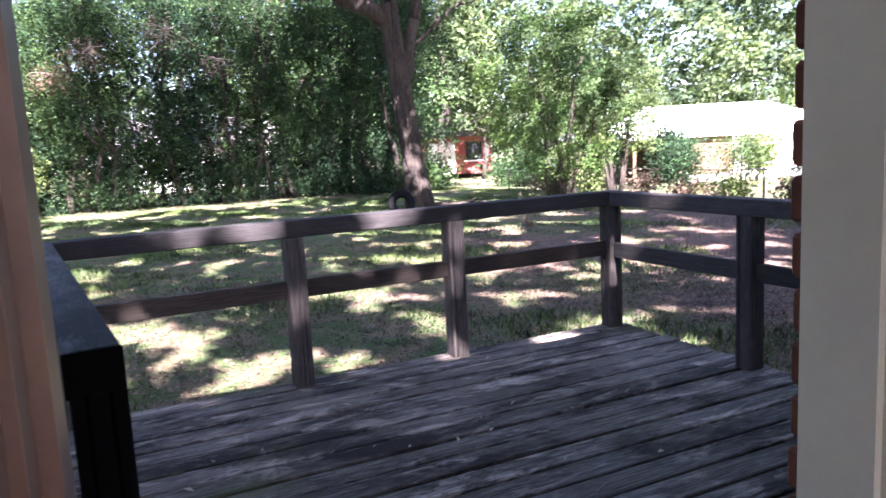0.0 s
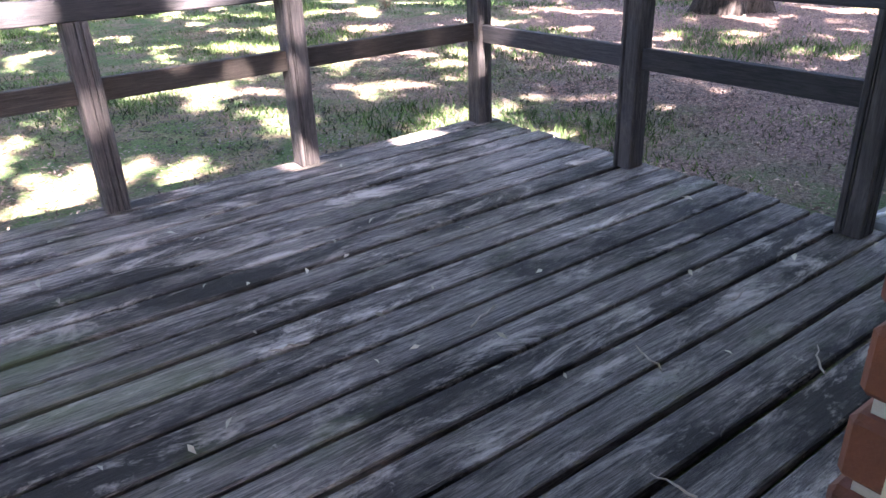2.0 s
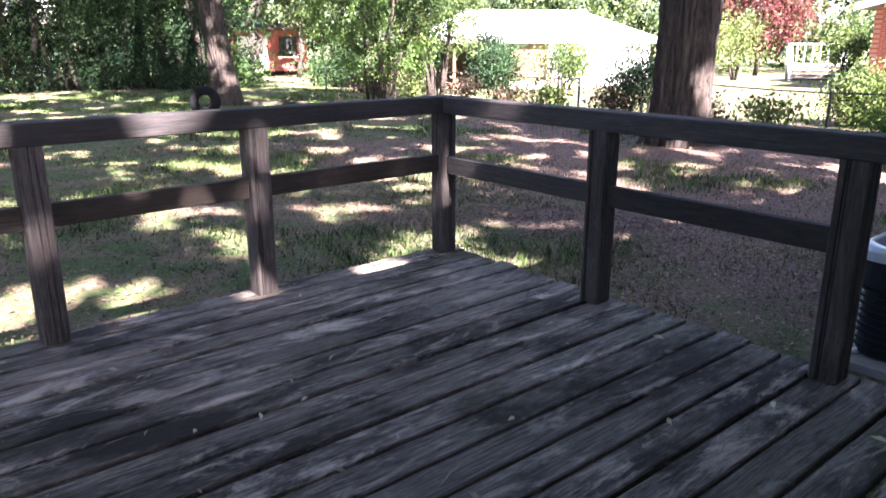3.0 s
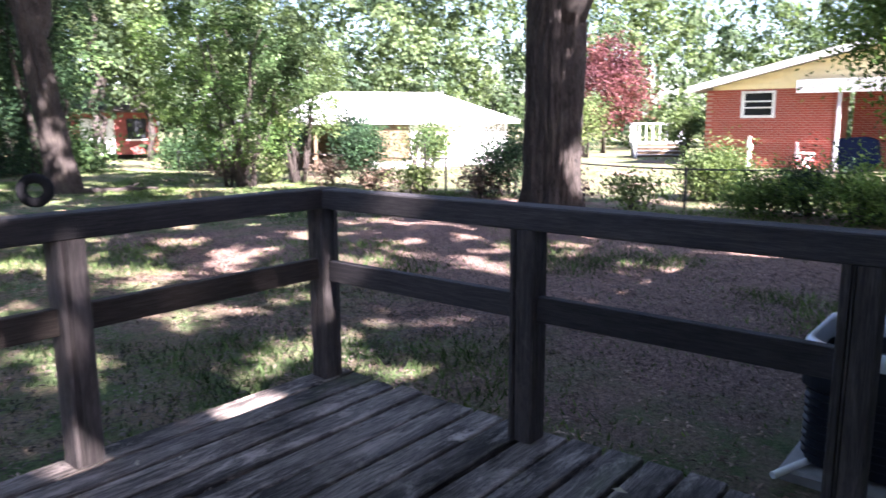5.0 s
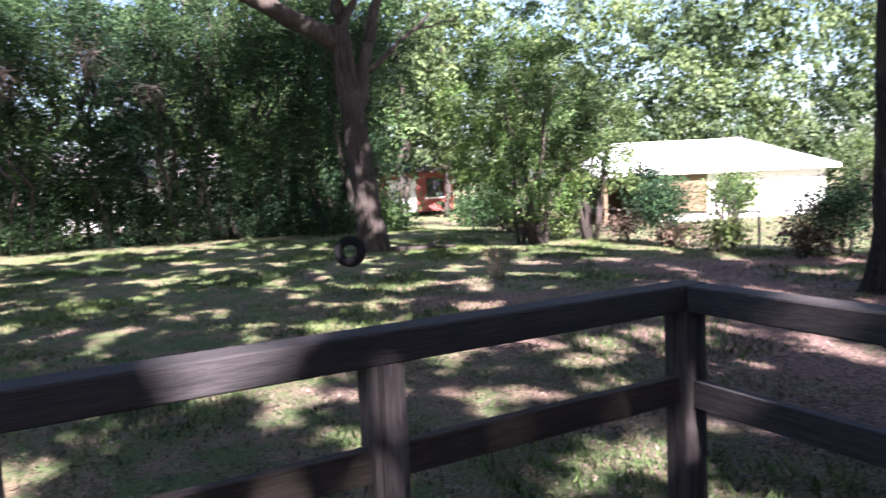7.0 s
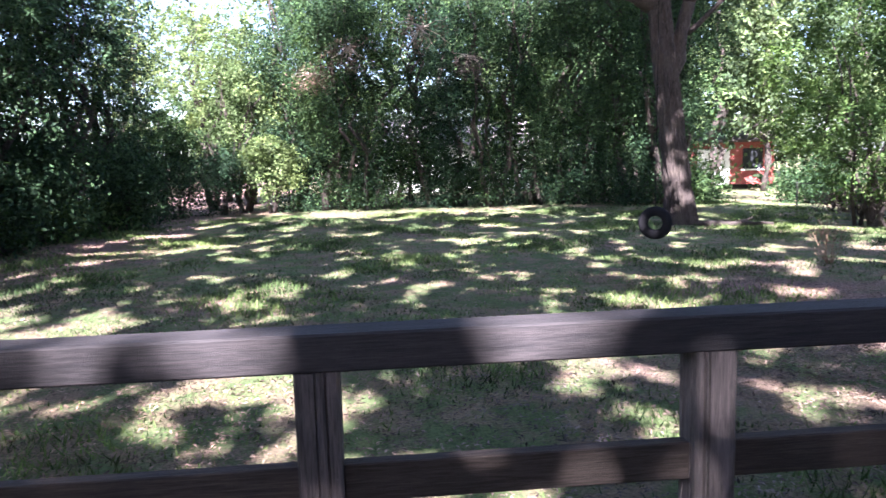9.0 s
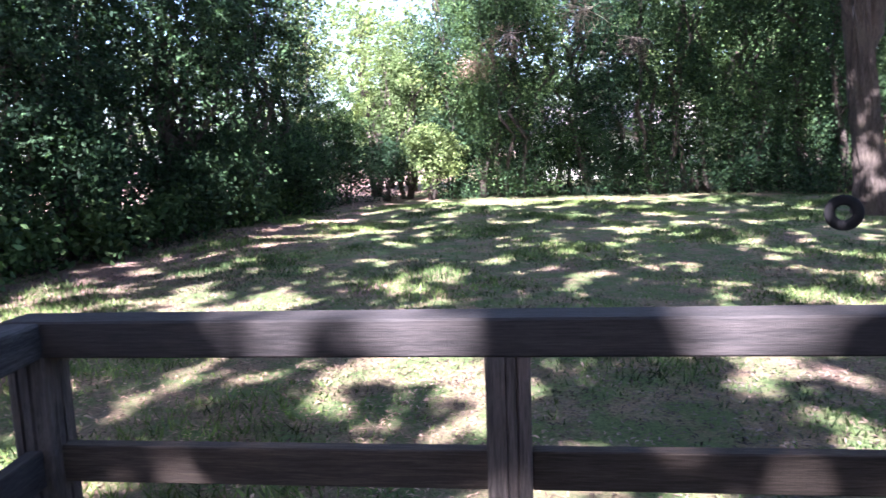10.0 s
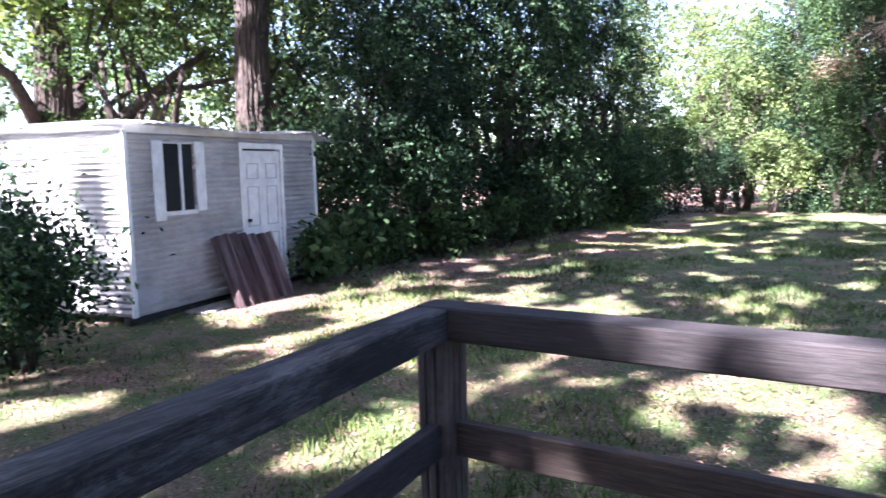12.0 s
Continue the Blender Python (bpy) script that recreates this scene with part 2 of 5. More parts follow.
# dulled white that holds the awning's shading and the door mouldings' shade
grey_white = plain("grey_white", (0.36, 0.365, 0.37), 0.6, vary=0.15)
room_paint = plain("room_paint", (0.55, 0.5, 0.43), 0.8, vary=0.05)
concrete = plain("concrete", (0.24, 0.225, 0.21), 0.95, vary=0.2, scale=8, bump=0.5)

# ---- mesh helpers ----


def box(bm, lo, hi, bevel=0.0):
    """A box from corner to corner, with its edges taken off."""
    c, s = [(a + b) / 2 for a, b in zip(lo, hi)], [abs(b - a) for a, b in zip(lo, hi)]
    r = bmesh.ops.create_cube(bm, size=1.0, matrix=Matrix.Translation(c) @ Matrix.Diagonal((*s, 1)))
    if bevel:
        vs = set(r["verts"])
        bmesh.ops.bevel(bm, geom=[e for e in bm.edges if e.verts[0] in vs and e.verts[1] in vs], offset=bevel, segments=1, affect="EDGES")
    return bm


def rod(bm, a, b, r0, r1=None, sides=10):
    """A round bar from a to b."""
    a, b = Vector(a), Vector(b)
    turn = (b - a).to_track_quat("Z", "Y").to_matrix().to_4x4()
    bmesh.ops.create_cone(bm, cap_ends=True, segments=sides, radius1=r0, radius2=r0 if r1 is None else r1, depth=(b - a).length, matrix=Matrix.Translation((a + b) / 2) @ turn)
    return bm


def prism(bm, outline, lo, hi, axis=2):
    """Extrudes an outline of (u, v) along an axis from lo to hi."""
    def at(u, v, w):
        return [(w, u, v), (u, w, v), (u, v, w)][axis]
    a = [bm.verts.new(at(u, v, lo)) for u, v in outline]
    b = [bm.verts.new(at(u, v, hi)) for u, v in outline]
    n = len(outline)
    bm.faces.new(a), bm.faces.new(b[::-1])
    for i in range(n):
        bm.faces.new((a[i], b[i], b[(i + 1) % n], a[(i + 1) % n]))
    bmesh.ops.recalc_face_normals(bm, faces=bm.faces)
    return bm


def mesh_of(name, bm, material, smooth=False):
    me = bpy.data.meshes.new(name)
    bm.to_mesh(me)
    bm.free()
    me.materials.append(material)
    if smooth:
        me.shade_smooth()
    return me


def part(name, bm, material, parent=None, label="", smooth=False):
    """Links a bmesh as one mesh object under a thing or a part."""
    ob = new(name, mesh_of(name, bm, material, smooth))
    ob.parent = parent
    return tagged(ob, label)


def thing(name, label, category, group="", kind="", at=None):
    ob = tagged(new(name), label, category, group, kind)
    ob.empty_display_size = 0.2
    if at is not None:
        ob.matrix_world = at
    return ob


def B():
    return bmesh.new()


def quick_mesh(name, verts, faces, material):
    """A mesh of equal-sided faces from arrays."""
    me = bpy.data.meshes.new(name)
    n, k = faces.shape
    me.vertices.add(len(verts))
    me.vertices.foreach_set("co", verts.astype(np.float32).ravel())
    me.loops.add(n * k)
    me.loops.foreach_set("vertex_index", faces.astype(np.int32).ravel())
    me.polygons.add(n)
    me.polygons.foreach_set("loop_start", np.arange(0, n * k, k, dtype=np.int32))
    me.update(calc_edges=True)
    me.materials.append(material)
    return me


def leaves(name, centres, size, material, seed, flat=0.0, aspect=0.5, facing=None):
    """Leaves: folded four-cornered blades round the given places, turned at random or towards the given directions."""
    rng = np.random.default_rng(seed)
    n = len(centres)
    d = rng.normal(size=(n, 3))
    d[:, 2] *= 1 - flat
    d /= np.linalg.norm(d, axis=1)[:, None] + 1e-9
    q = rng.normal(size=(n, 3))
    q[:, 2] *= 1 - flat
    w = np.cross(d, q)
    if flat:
        w = np.cross(d, np.array([0, 0, 1.0]) + 0.25 * q)
    if facing is not None:
        d = np.cross(facing, d)
        d /= np.linalg.norm(d, axis=1)[:, None] + 1e-9
        w = np.cross(d, facing)
    w /= np.linalg.norm(w, axis=1)[:, None] + 1e-9
    up = np.cross(w, d)
    s = (size * rng.uniform(0.6, 1.35, n))[:, None]
    a = centres - d * s * 0.5
    b = centres + d * s * 0.5
    mid = centres + up * s * 0.12
    v = np.stack([a, mid - w * s * aspect * 0.5, b, mid + w * s * aspect * 0.5], 1).reshape(-1, 3)
    f = np.arange(4 * n).reshape(-1, 4)
    return quick_mesh(name, v, f, material)


def clumps(blobs, n, per, spread, seed, hollow=0.45, low=-1.0):
    """Places in uneven clumps, mostly near the outside of the blobs, each (x, y, z, rx, ry, rz)."""
    rng = np.random.default_rng(seed)
    bl = np.array(blobs, float)
    vol = (bl[:, 3] * bl[:, 4] * bl[:, 5]) ** 0.75
    m = max(1, n // per)
    pick = rng.choice(len(bl), m, p=vol / vol.sum())
    d = rng.normal(size=(m, 3))
    d /= np.linalg.norm(d, axis=1)[:, None]
    r = rng.uniform(hollow**3, 1, m) ** (1 / 3) * rng.uniform(0.82, 1.12, m)
    c = bl[pick, :3] + d * r[:, None] * bl[pick, 3:]
    p = np.repeat(c, per, 0) + rng.normal(size=(m * per, 3)) * spread * rng.uniform(0.5, 1.5, (m, 1)).repeat(per, 0)
    return p[p[:, 2] > low]


def balls(blobs, cover, seed, small=0.13, large=0.42, per=46):
    """Places in compact round clumps, evenly strewn with clear gaps between them; cover is the leafy share of each blob seen from below."""
    rng = np.random.default_rng(seed)
    out = []
    for x, y, z, rx, ry, rz in blobs:
        m = int(cover * math.pi * rx * ry / 0.40)
        i = np.arange(m)
        rad, turn = np.sqrt((i + 0.5) / m), i * 2.39996 + rng.uniform(0, 6)
        c = np.stack([x + rx * rad * np.cos(turn), y + ry * rad * np.sin(turn), z + rz * rng.uniform(-0.6, 0.6, m)], -1)
        c[:, :2] += rng.normal(size=(m, 2)) * 0.3
        r = rng.uniform(small, large, m)
        k = np.maximum(10, per * (r / (0.5 * (small + large))) ** 2).astype(int)
        e = rng.normal(size=(k.sum(), 3))
        e *= (rng.uniform(0, 1, len(e)) ** (1 / 3) / np.linalg.norm(e, axis=1))[:, None]
        out.append(np.repeat(c, k, 0) + e * np.repeat(r, k)[:, None])
    return np.concatenate(out)


def lumps(blobs, n, per, r, seed, flatten=0.75, droop=0.0):
    """Leaf places on the outer shells of many small rounded sprays, and the way each leaf faces."""
    rng = np.random.default_rng(seed)
    bl = np.array(blobs, float)
    area = (bl[:, 3] * bl[:, 4] * bl[:, 5]) ** (2 / 3)
    m = max(1, n // per)
    pick = rng.choice(len(bl), m, p=area / area.sum())
    d = rng.normal(size=(m, 3))
    d /= np.linalg.norm(d, axis=1)[:, None]
    c = bl[pick, :3] + d * bl[pick, 3:] * rng.uniform(0.6, 1.08, (m, 1))
    big = np.repeat(r * rng.uniform(0.5, 1.5, m), per)[:, None]
    out = np.repeat(d, per, 0)
    e = rng.normal(size=(m * per, 3))
    e = e / np.linalg.norm(e, axis=1)[:, None] + 0.45 * out + np.array([0, 0, 0.3 - droop])
    e /= np.linalg.norm(e, axis=1)[:, None] + 1e-9
    p = np.repeat(c, per, 0) + e * big * rng.uniform(0.55, 1.1, (m * per, 1)) * np.array([1, 1, flatten])
    face = e + np.array([0, 0, 0.35]) + 0.5 * rng.normal(size=e.shape)
    face /= np.linalg.norm(face, axis=1)[:, None] + 1e-9
    return p, face


def ground_z(x, y):
    """The lay of the land: level by the house, falling a little towards the far houses."""
    s = np.clip((np.asarray(y, float) - 11) / 12, 0, 1) * np.clip((np.asarray(x, float) - 10) / 8, 0, 1)
    bumps = 0.03 * np.sin(0.9 * np.asarray(x) + 0.4) * np.sin(0.7 * np.asarray(y)) + 0.02 * np.sin(2.3 * np.asarray(x) + 1.1 * np.asarray(y))
    return -0.46 - 0.5 * s + bumps


def limb(bm, pts, radii, sides=12, rough=0.0, seed=0):
    """A tapering tube through points."""
    rng = random.Random(seed)
    rings = []
    for i, p in enumerate(pts):
        p = Vector(p)
        a, b = Vector(pts[max(i - 1, 0)]), Vector(pts[min(i + 1, len(pts) - 1)])
        q = (b - a).to_track_quat("Z", "Y")
        ring = []
        for j in range(sides):
            t = 2 * math.pi * j / sides
            r = radii[i] * (1 + rough * rng.uniform(-1, 1))
            ring.append(bm.verts.new(p + q @ Vector((r * math.cos(t), r * math.sin(t), 0))))
        rings.append(ring)
    for ra, rb in zip(rings, rings[1:]):
        for j in range(sides):
            bm.faces.new((ra[j], ra[(j + 1) % sides], rb[(j + 1) % sides], rb[j]))
    bm.faces.new(rings[-1])
    bm.faces.new(rings[0][::-1])
    return bm


def bend(a, b, n, wob, seed):
    rng = random.Random(seed)
    a, b = Vector(a), Vector(b)
    out = []
    for i in range(n + 1):
        t = i / n
        k = wob * math.sin(math.pi * t)
        out.append(a.lerp(b, t) + Vector((rng.uniform(-k, k), rng.uniform(-k, k), rng.uniform(-k, k) * 0.5)))
    return out


def tree(name, label, base, stems, blobs, n, size, leafmat, barkmat, seed, category="tree", group="", per=22, spread=0.28, hollow=0.45, crown="crown", kind="", spray=0.0):
    """A woody plant: stems as (from, to, r0, r1), a crown of leaf clumps."""
    root = thing(name, label, category, group, kind)
    root.location = base
    bm = B()
    for i, (a, b, r0, r1) in enumerate(stems):
        k = max(4, int((Vector(b) - Vector(a)).length / 0.7))
        pts = bend(a, b, k, 0.06 * (Vector(b) - Vector(a)).length, seed * 31 + i)
        rad = [r0 + (r1 - r0) * (j / k) for j in range(k + 1)]
        limb(bm, pts, rad, 9 if r0 < 0.15 else 18, 0.06, seed + i)
    part("trunk", bm, barkmat, root, smooth=True)
    if spray:
        pts, face = lumps(blobs, n, per, spray, seed)
        me = leaves(crown, pts, size, leafmat, seed + 7, facing=face)
    else:
        me = leaves(crown, clumps(blobs, n, per, spread, seed, hollow), size, leafmat, seed + 7)
    ob = new(crown, me)
    ob.parent = root
    return root


# ---- ground ----
def build_ground():
    xs = np.concatenate([np.linspace(-400, -42, 12), np.linspace(-40, 50, 131), np.linspace(55, 420, 12)])
    ys = np.concatenate([np.linspace(-400, -32, 12), np.linspace(-30, 60, 131), np.linspace(65, 420, 12)])
    gx, gy = np.meshgrid(xs, ys)
    v = np.stack([gx, gy, ground_z(gx, gy)], -1).reshape(-1, 3)
    w = len(xs)
    i = (np.arange(len(ys) - 1)[:, None] * w + np.arange(w - 1)).ravel()
    f = np.stack([i, i + 1, i + w + 1, i + w], -1)
    me = quick_mesh("ground", v, f, lawn)
    me.shade_smooth()
    tagged(new("ground", me), "patchy lawn with bare earth and fallen brown leaves", "ground", kind="structure")


build_ground()

# ---- the house behind the camera ----
WALL_Y, DOOR_L, DOOR_R, DOOR_H = -3.12, -3.10, -2.21, 2.08
EAVE = 2.06


def build_house():
    bm = B()
    for lo, hi in (((-9, WALL_Y - 0.22, -0.6), (DOOR_L - 0.06, WALL_Y, 2.3)), ((DOOR_R + 0.010, WALL_Y - 0.22, -0.6), (6.2, WALL_Y - 0.012, 2.3)), ((DOOR_L - 0.06, WALL_Y - 0.22, DOOR_H), (DOOR_R + 0.010, WALL_Y, 2.3)), ((DOOR_L - 0.06, WALL_Y - 0.22, -0.6), (DOOR_R + 0.010, WALL_Y, -0.05))):
        box(bm, lo, hi)
    wall = tagged(new("wall_north", mesh_of("wall_north", bm, mortar_mat)), "orange brick house wall with a door opening", "wall", kind="structure")
    # bricks beside the door opening
    me = mesh_of("brick", box(B(), (-0.0985, -0.05, -0.029), (0.0985, 0.05, 0.029), 0.006), brick_orange)
    half = mesh_of("brick", box(B(), (-0.0465, -0.05, -0.029), (0.0465, 0.05, 0.029), 0.006), brick_orange)
    rng = random.Random(3)
    for row in range(32):
        z = 0.0 + row * 0.0715
        x = DOOR_R
        short = row % 2
        for col in range(4):
            wdt = 0.093 if (short and col == 0) else 0.197
            ob = new("brick", half if wdt < 0.1 else me)
            ob.parent = wall
            ob.location = (x + wdt / 2 + rng.uniform(-0.003, 0.003), WALL_Y - 0.05 + rng.uniform(-0.004, 0.003), z)
            x += wdt + 0.011
    # roof with its overhang
    bm = B()
    prism(bm, [(-2.63, EAVE), (-2.63, EAVE + 0.16), (-4.75, 2.95), (-6.9, EAVE + 0.16), (-6.9, EAVE), (-4.75, 2.75)], -9.6, 6.4, 0)
    tagged(new("roof", mesh_of("roof", bm, roof_grey)), "low grey shingle house roof with overhang", "roof", kind="structure")
    # the room inside
    bm = B()
    box(bm, (-5.2, -6.2, -0.12), (-0.6, WALL_Y - 0.22, -0.02))
    tagged(new("floor", mesh_of("floor", bm, tan_wood)), "plain floor of the room behind the door", "floor", kind="structure")
    for nm, lo, hi in (("wall_west", (-5.3, -6.3, -0.02), (-5.2, WALL_Y - 0.22, 2.3)), ("wall_east", (-0.6, -6.3, -0.02), (-0.5, WALL_Y - 0.22, 2.3))):
        tagged(new(nm, mesh_of(nm, box(B(), lo, hi), room_paint)), "plain painted room wall", "wall", kind="structure")
    # this opening is unseen, added so sunlight bounces onto the door jambs
    bm = B()
    for lo, hi in (((-5.2, -6.3, -0.6), (-4.2, -6.2, 2.3)), ((-1.6, -6.3, -0.6), (-0.6, -6.2, 2.3)), ((-4.2, -6.3, -0.6), (-1.6, -6.2, 0.7)), ((-4.2, -6.3, 1.95), (-1.6, -6.2, 2.3))):
        box(bm, lo, hi)
    tagged(new("wall_south", mesh_of("wall_south", bm, room_paint)), "plain painted room wall with an opening added to let in light", "wall", kind="structure")
    tagged(new("ceiling", mesh_of("ceiling", box(B(), (-5.3, -6.3, 2.3), (-0.5, WALL_Y - 0.22, 2.4)), room_paint)), "plain room ceiling", "ceiling", kind="structure")
    # door frame: moulded jambs
    frame_ob = thing("door_1", "open doorway with a cream jamb and a brown jamb", "door frame", kind="structure")
    prof = [(0, 0), (0, -0.10), (0.012, -0.10), (0.012, -0.16), (0.02, -0.16), (0.02, -0.22), (0.042, -0.22), (0.042, 0)]
    right = [(DOOR_R - 0.034 + u, WALL_Y - 0.045 + v) for u, v in prof]
    part("jamb", prism(B(), right, -0.02, DOOR_H), jamb_white, frame_ob, "cream painted jamb")
    left = [(-3.042 - u, WALL_Y - 0.06 + v) for u, v in prof]
    part("jamb", prism(B(), left, -0.02, DOOR_H), jamb_brown, frame_ob, "brown moulded wooden jamb")
    part("head", box(B(), (-3.12, WALL_Y - 0.22, DOOR_H - 0.06), (-2.13, WALL_Y - 0.02, DOOR_H)), jamb_white, frame_ob)
    part("threshold", box(B(), (-3.04, WALL_Y - 0.2, -0.05), (-2.286, WALL_Y + 0.01, 0.015), 0.006), old_white, frame_ob)


build_house()

# ---- deck ----
RAIL_TOP, RAIL_LOW = 0.892, 0.803
XF, XA, XB, YD, YE = -3.243, -2.085, -1.147, -1.116, -2.19


def grooved(h, seed):
    """The outline of a square post with drying cracks."""
    rng = random.Random(seed)
    out = []
    for side in range(4):
        c, s = (1, 0, -1, 0)[side], (0, 1, 0, -1)[side]
        marks = [(-h + 0.006, h)]
        for u in sorted(rng.uniform(-0.6, 0.6) * h for _ in range(2)):
            wd, dp = rng.uniform(0.0025, 0.005), rng.uniform(0.006, 0.016)
            marks += [(u - wd, h), (u, h - dp), (u + wd, h)]
        marks.append((h - 0.006, h))
        marks = [(-u, v) for u, v in marks]
        marks = marks if marks[0][0] > 0 else marks[::-1]
        # side 0 faces +y and is walked towards -x, and so on round
        out += [(u * c - v * s, u * s + v * c) for u, v in marks]
    return out


def build_deck():
    deck = thing("deck", "raised wooden deck of dark weathered boards", "deck")
    rng = random.Random(11)
    y, i = 0.075, 0
    while y > WALL_Y + 0.02:
        w = min(0.130, y - WALL_Y - 0.006)
        bm = B()
        box(bm, (-3.36 + rng.uniform(-0.01, 0.01), y - w + rng.uniform(0, 0.003), -0.036), (0.10 + rng.uniform(-0.015, 0.02), y, rng.uniform(-0.004, 0.002)), 0.005)
        part("board", bm, board_wood, deck)
        y -= w + rng.uniform(0.014, 0.021)
        i += 1
    for yy in (0.03, -1.0, -2.0, -3.06):
        part("joist", box(B(), (-3.3, yy - 0.02, -0.18), (0.05, yy + 0.02, -0.037)), post_wood, deck)
    for xx in (-3.3, -1.6, 0.03):
        part("beam", box(B(), (xx - 0.02, -3.07, -0.22), (xx + 0.02, 0.045, -0.039)), post_wood, deck)
    for xx in (-3.25, -1.6, 0.0):
        for yy in (-0.15, -1.6, -2.95):
            part("footing", box(B(), (xx - 0.05, yy - 0.05, -0.6), (xx + 0.05, yy + 0.05, -0.19)), post_wood, deck)
    rail = thing("deck_railing", "weathered grey timber railing with square posts", "railing")
    for j, (px, py) in enumerate(((XF, 0), (XA, 0), (XB, 0), (0, 0), (0, YD), (0, YE), (-3.036, -2.225))):
        bm = prism(B(), grooved(0.0508, 40 + j), 0.002, RAIL_LOW)
        for v in bm.verts:
            v.co.x += px
            v.co.y += py
        part("post", bm, black_shade if j == 6 else post_wood, rail, "end post coloured black for its shade" if j == 6 else "")
    h = 0.053
    part("top_rail", box(B(), (XF - h, -h, RAIL_LOW), (h, h, RAIL_TOP), 0.005), rail_wood_x, rail)
    part("top_rail", box(B(), (-h, -2.33, RAIL_LOW), (h, -h - 0.002, RAIL_TOP - 0.002), 0.005), rail_wood_y, rail)
    bm = box(B(), (-h, -2.22, RAIL_LOW), (h, 0.0, RAIL_TOP - 0.002), 0.005)
    bm.transform(Matrix.Translation((XF, -h - 0.002, 0)) @ Matrix.Rotation(math.atan2(0.205, 2.22), 4, "Z"))
    part("top_rail", bm, rail_wood_worn, rail, "grey top rail worn pale along its upper face")
    # thin plate added to blacken the shaded end face of the rail
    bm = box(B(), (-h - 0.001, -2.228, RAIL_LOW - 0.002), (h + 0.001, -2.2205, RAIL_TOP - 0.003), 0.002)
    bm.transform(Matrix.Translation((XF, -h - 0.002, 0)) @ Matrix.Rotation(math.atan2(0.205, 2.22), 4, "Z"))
    part("end_cap", bm, black_shade, rail, "thin black cap painting the shade on the rail end")
    z0, z1, t = 0.478, 0.572, 0.02
    xs = (XF, XA, XB, 0)
    for a, b in zip(xs, xs[1:]):
        part("lower_rail", box(B(), (a + 0.051, -t, z0), (b - 0.051, t, z1), 0.003), low_rail_wood, rail)
    ysr = (0, YD, YE)
    for a, b in zip(ysr, ysr[1:]):
        part("lower_rail", box(B(), (-t, b + 0.051, z0 - 0.012), (t, a - 0.051, z1 - 0.012), 0.003), rail_wood_y, rail)
    bm = box(B(), (-t, -2.12, z0), (t, -0.051, z1), 0.003)
    bm.transform(Matrix.Translation((XF, 0, 0)) @ Matrix.Rotation(math.atan2(0.205, 2.22), 4, "Z"))
    part("lower_rail", bm, rail_wood_y, rail)


build_deck()


# ---- air conditioner beside the deck ----
def build_ac():
    ac = thing("air_conditioner", "black outdoor air conditioner with a pale metal top ring", "air conditioner", at=pose(1.66, -2.14, -0.42))
    part("pad", box(B(), (-0.42, -0.42, -0.09), (0.42, 0.42, 0.0), 0.015), concrete, ac)
    s, r = 0.37, 0.12

    def outline(s, r, k=6):
        out = []
        for cx, cy, a0 in ((s - r, s - r, 0), (-s + r, s - r, 90), (-s + r, -s + r, 180), (s - r, -s + r, 270)):
            for i in range(k + 1):
                a = radians(a0 + 90 * i / k)
                out.append((cx + r * math.cos(a), cy + r * math.sin(a)))
        return out

    part("casing", prism(B(), outline(s - 0.02, r), 0.02, 0.40), ac_body, ac, "black louvred casing")
    for i in range(9):
        z = 0.06 + i * 0.038
        part("louvre", prism(B(), outline(s - 0.005, r), z, z + 0.012), ac_body, ac)
    bm = B()
    rings = []
    for q, (sc, z) in enumerate(((1.0, 0.532), (1.0, 0.575), (0.98, 0.605), (0.955, 0.610), (0.93, 0.59), (0.92, 0.50))):
        rings.append([bm.verts.new((u * sc, v * sc, z)) for u, v in outline(s + 0.015, r + 0.10 if q > 2 else r)])
    for a, b in zip(rings, rings[1:]):
        for i in range(len(a)):
            bm.faces.new((a[i], a[(i + 1) % len(a)], b[(i + 1) % len(a)], b[i]))
    part("top_ring", bm, ac_rim, ac, "pale metal top ring", smooth=True)
    bm = B()
    rings = []
    for q, (sc, z) in enumerate(((0.985, 0.40), (0.985, 0.531), (0.945, 0.531), (0.945, 0.40))):
        rings.append([bm.verts.new((u * sc, v * sc, z)) for u, v in outline(s + 0.015, r + 0.10 if q > 1 else r)])
    for a, b in zip(rings, rings[1:]):
        for i in range(len(a)):
            bm.faces.new((a[i], a[(i + 1) % len(a)], b[(i + 1) % len(a)], b[i]))
    part("collar", bm, ac_body, ac)
    bm = B()
    rod(bm, (0, 0, 0.401), (0, 0, 0.47), 0.10, sides=20)
    part("fan_hub", bm, ac_body, ac)
    for i in range(4):
        bm = box(B(), (0.08, -0.06, 0.44), (0.27, 0.06, 0.446))
        bm.transform(Matrix.Rotation(radians(90 * i + 20), 4, "Z"))
        part("fan_blade", bm, ac_body, ac)
    p = thing("drain_pipe", "white plastic drain pipe beside the air conditioner", "pipe")
    part("tube", rod(B(), (1.40, -1.84, -0.40), (1.16, -1.72, -0.43), 0.017), white_paint, p)
    part("elbow", rod(B(), (1.40, -1.84, -0.42), (1.40, -1.84, -0.30), 0.021), white_paint, p)


build_ac()


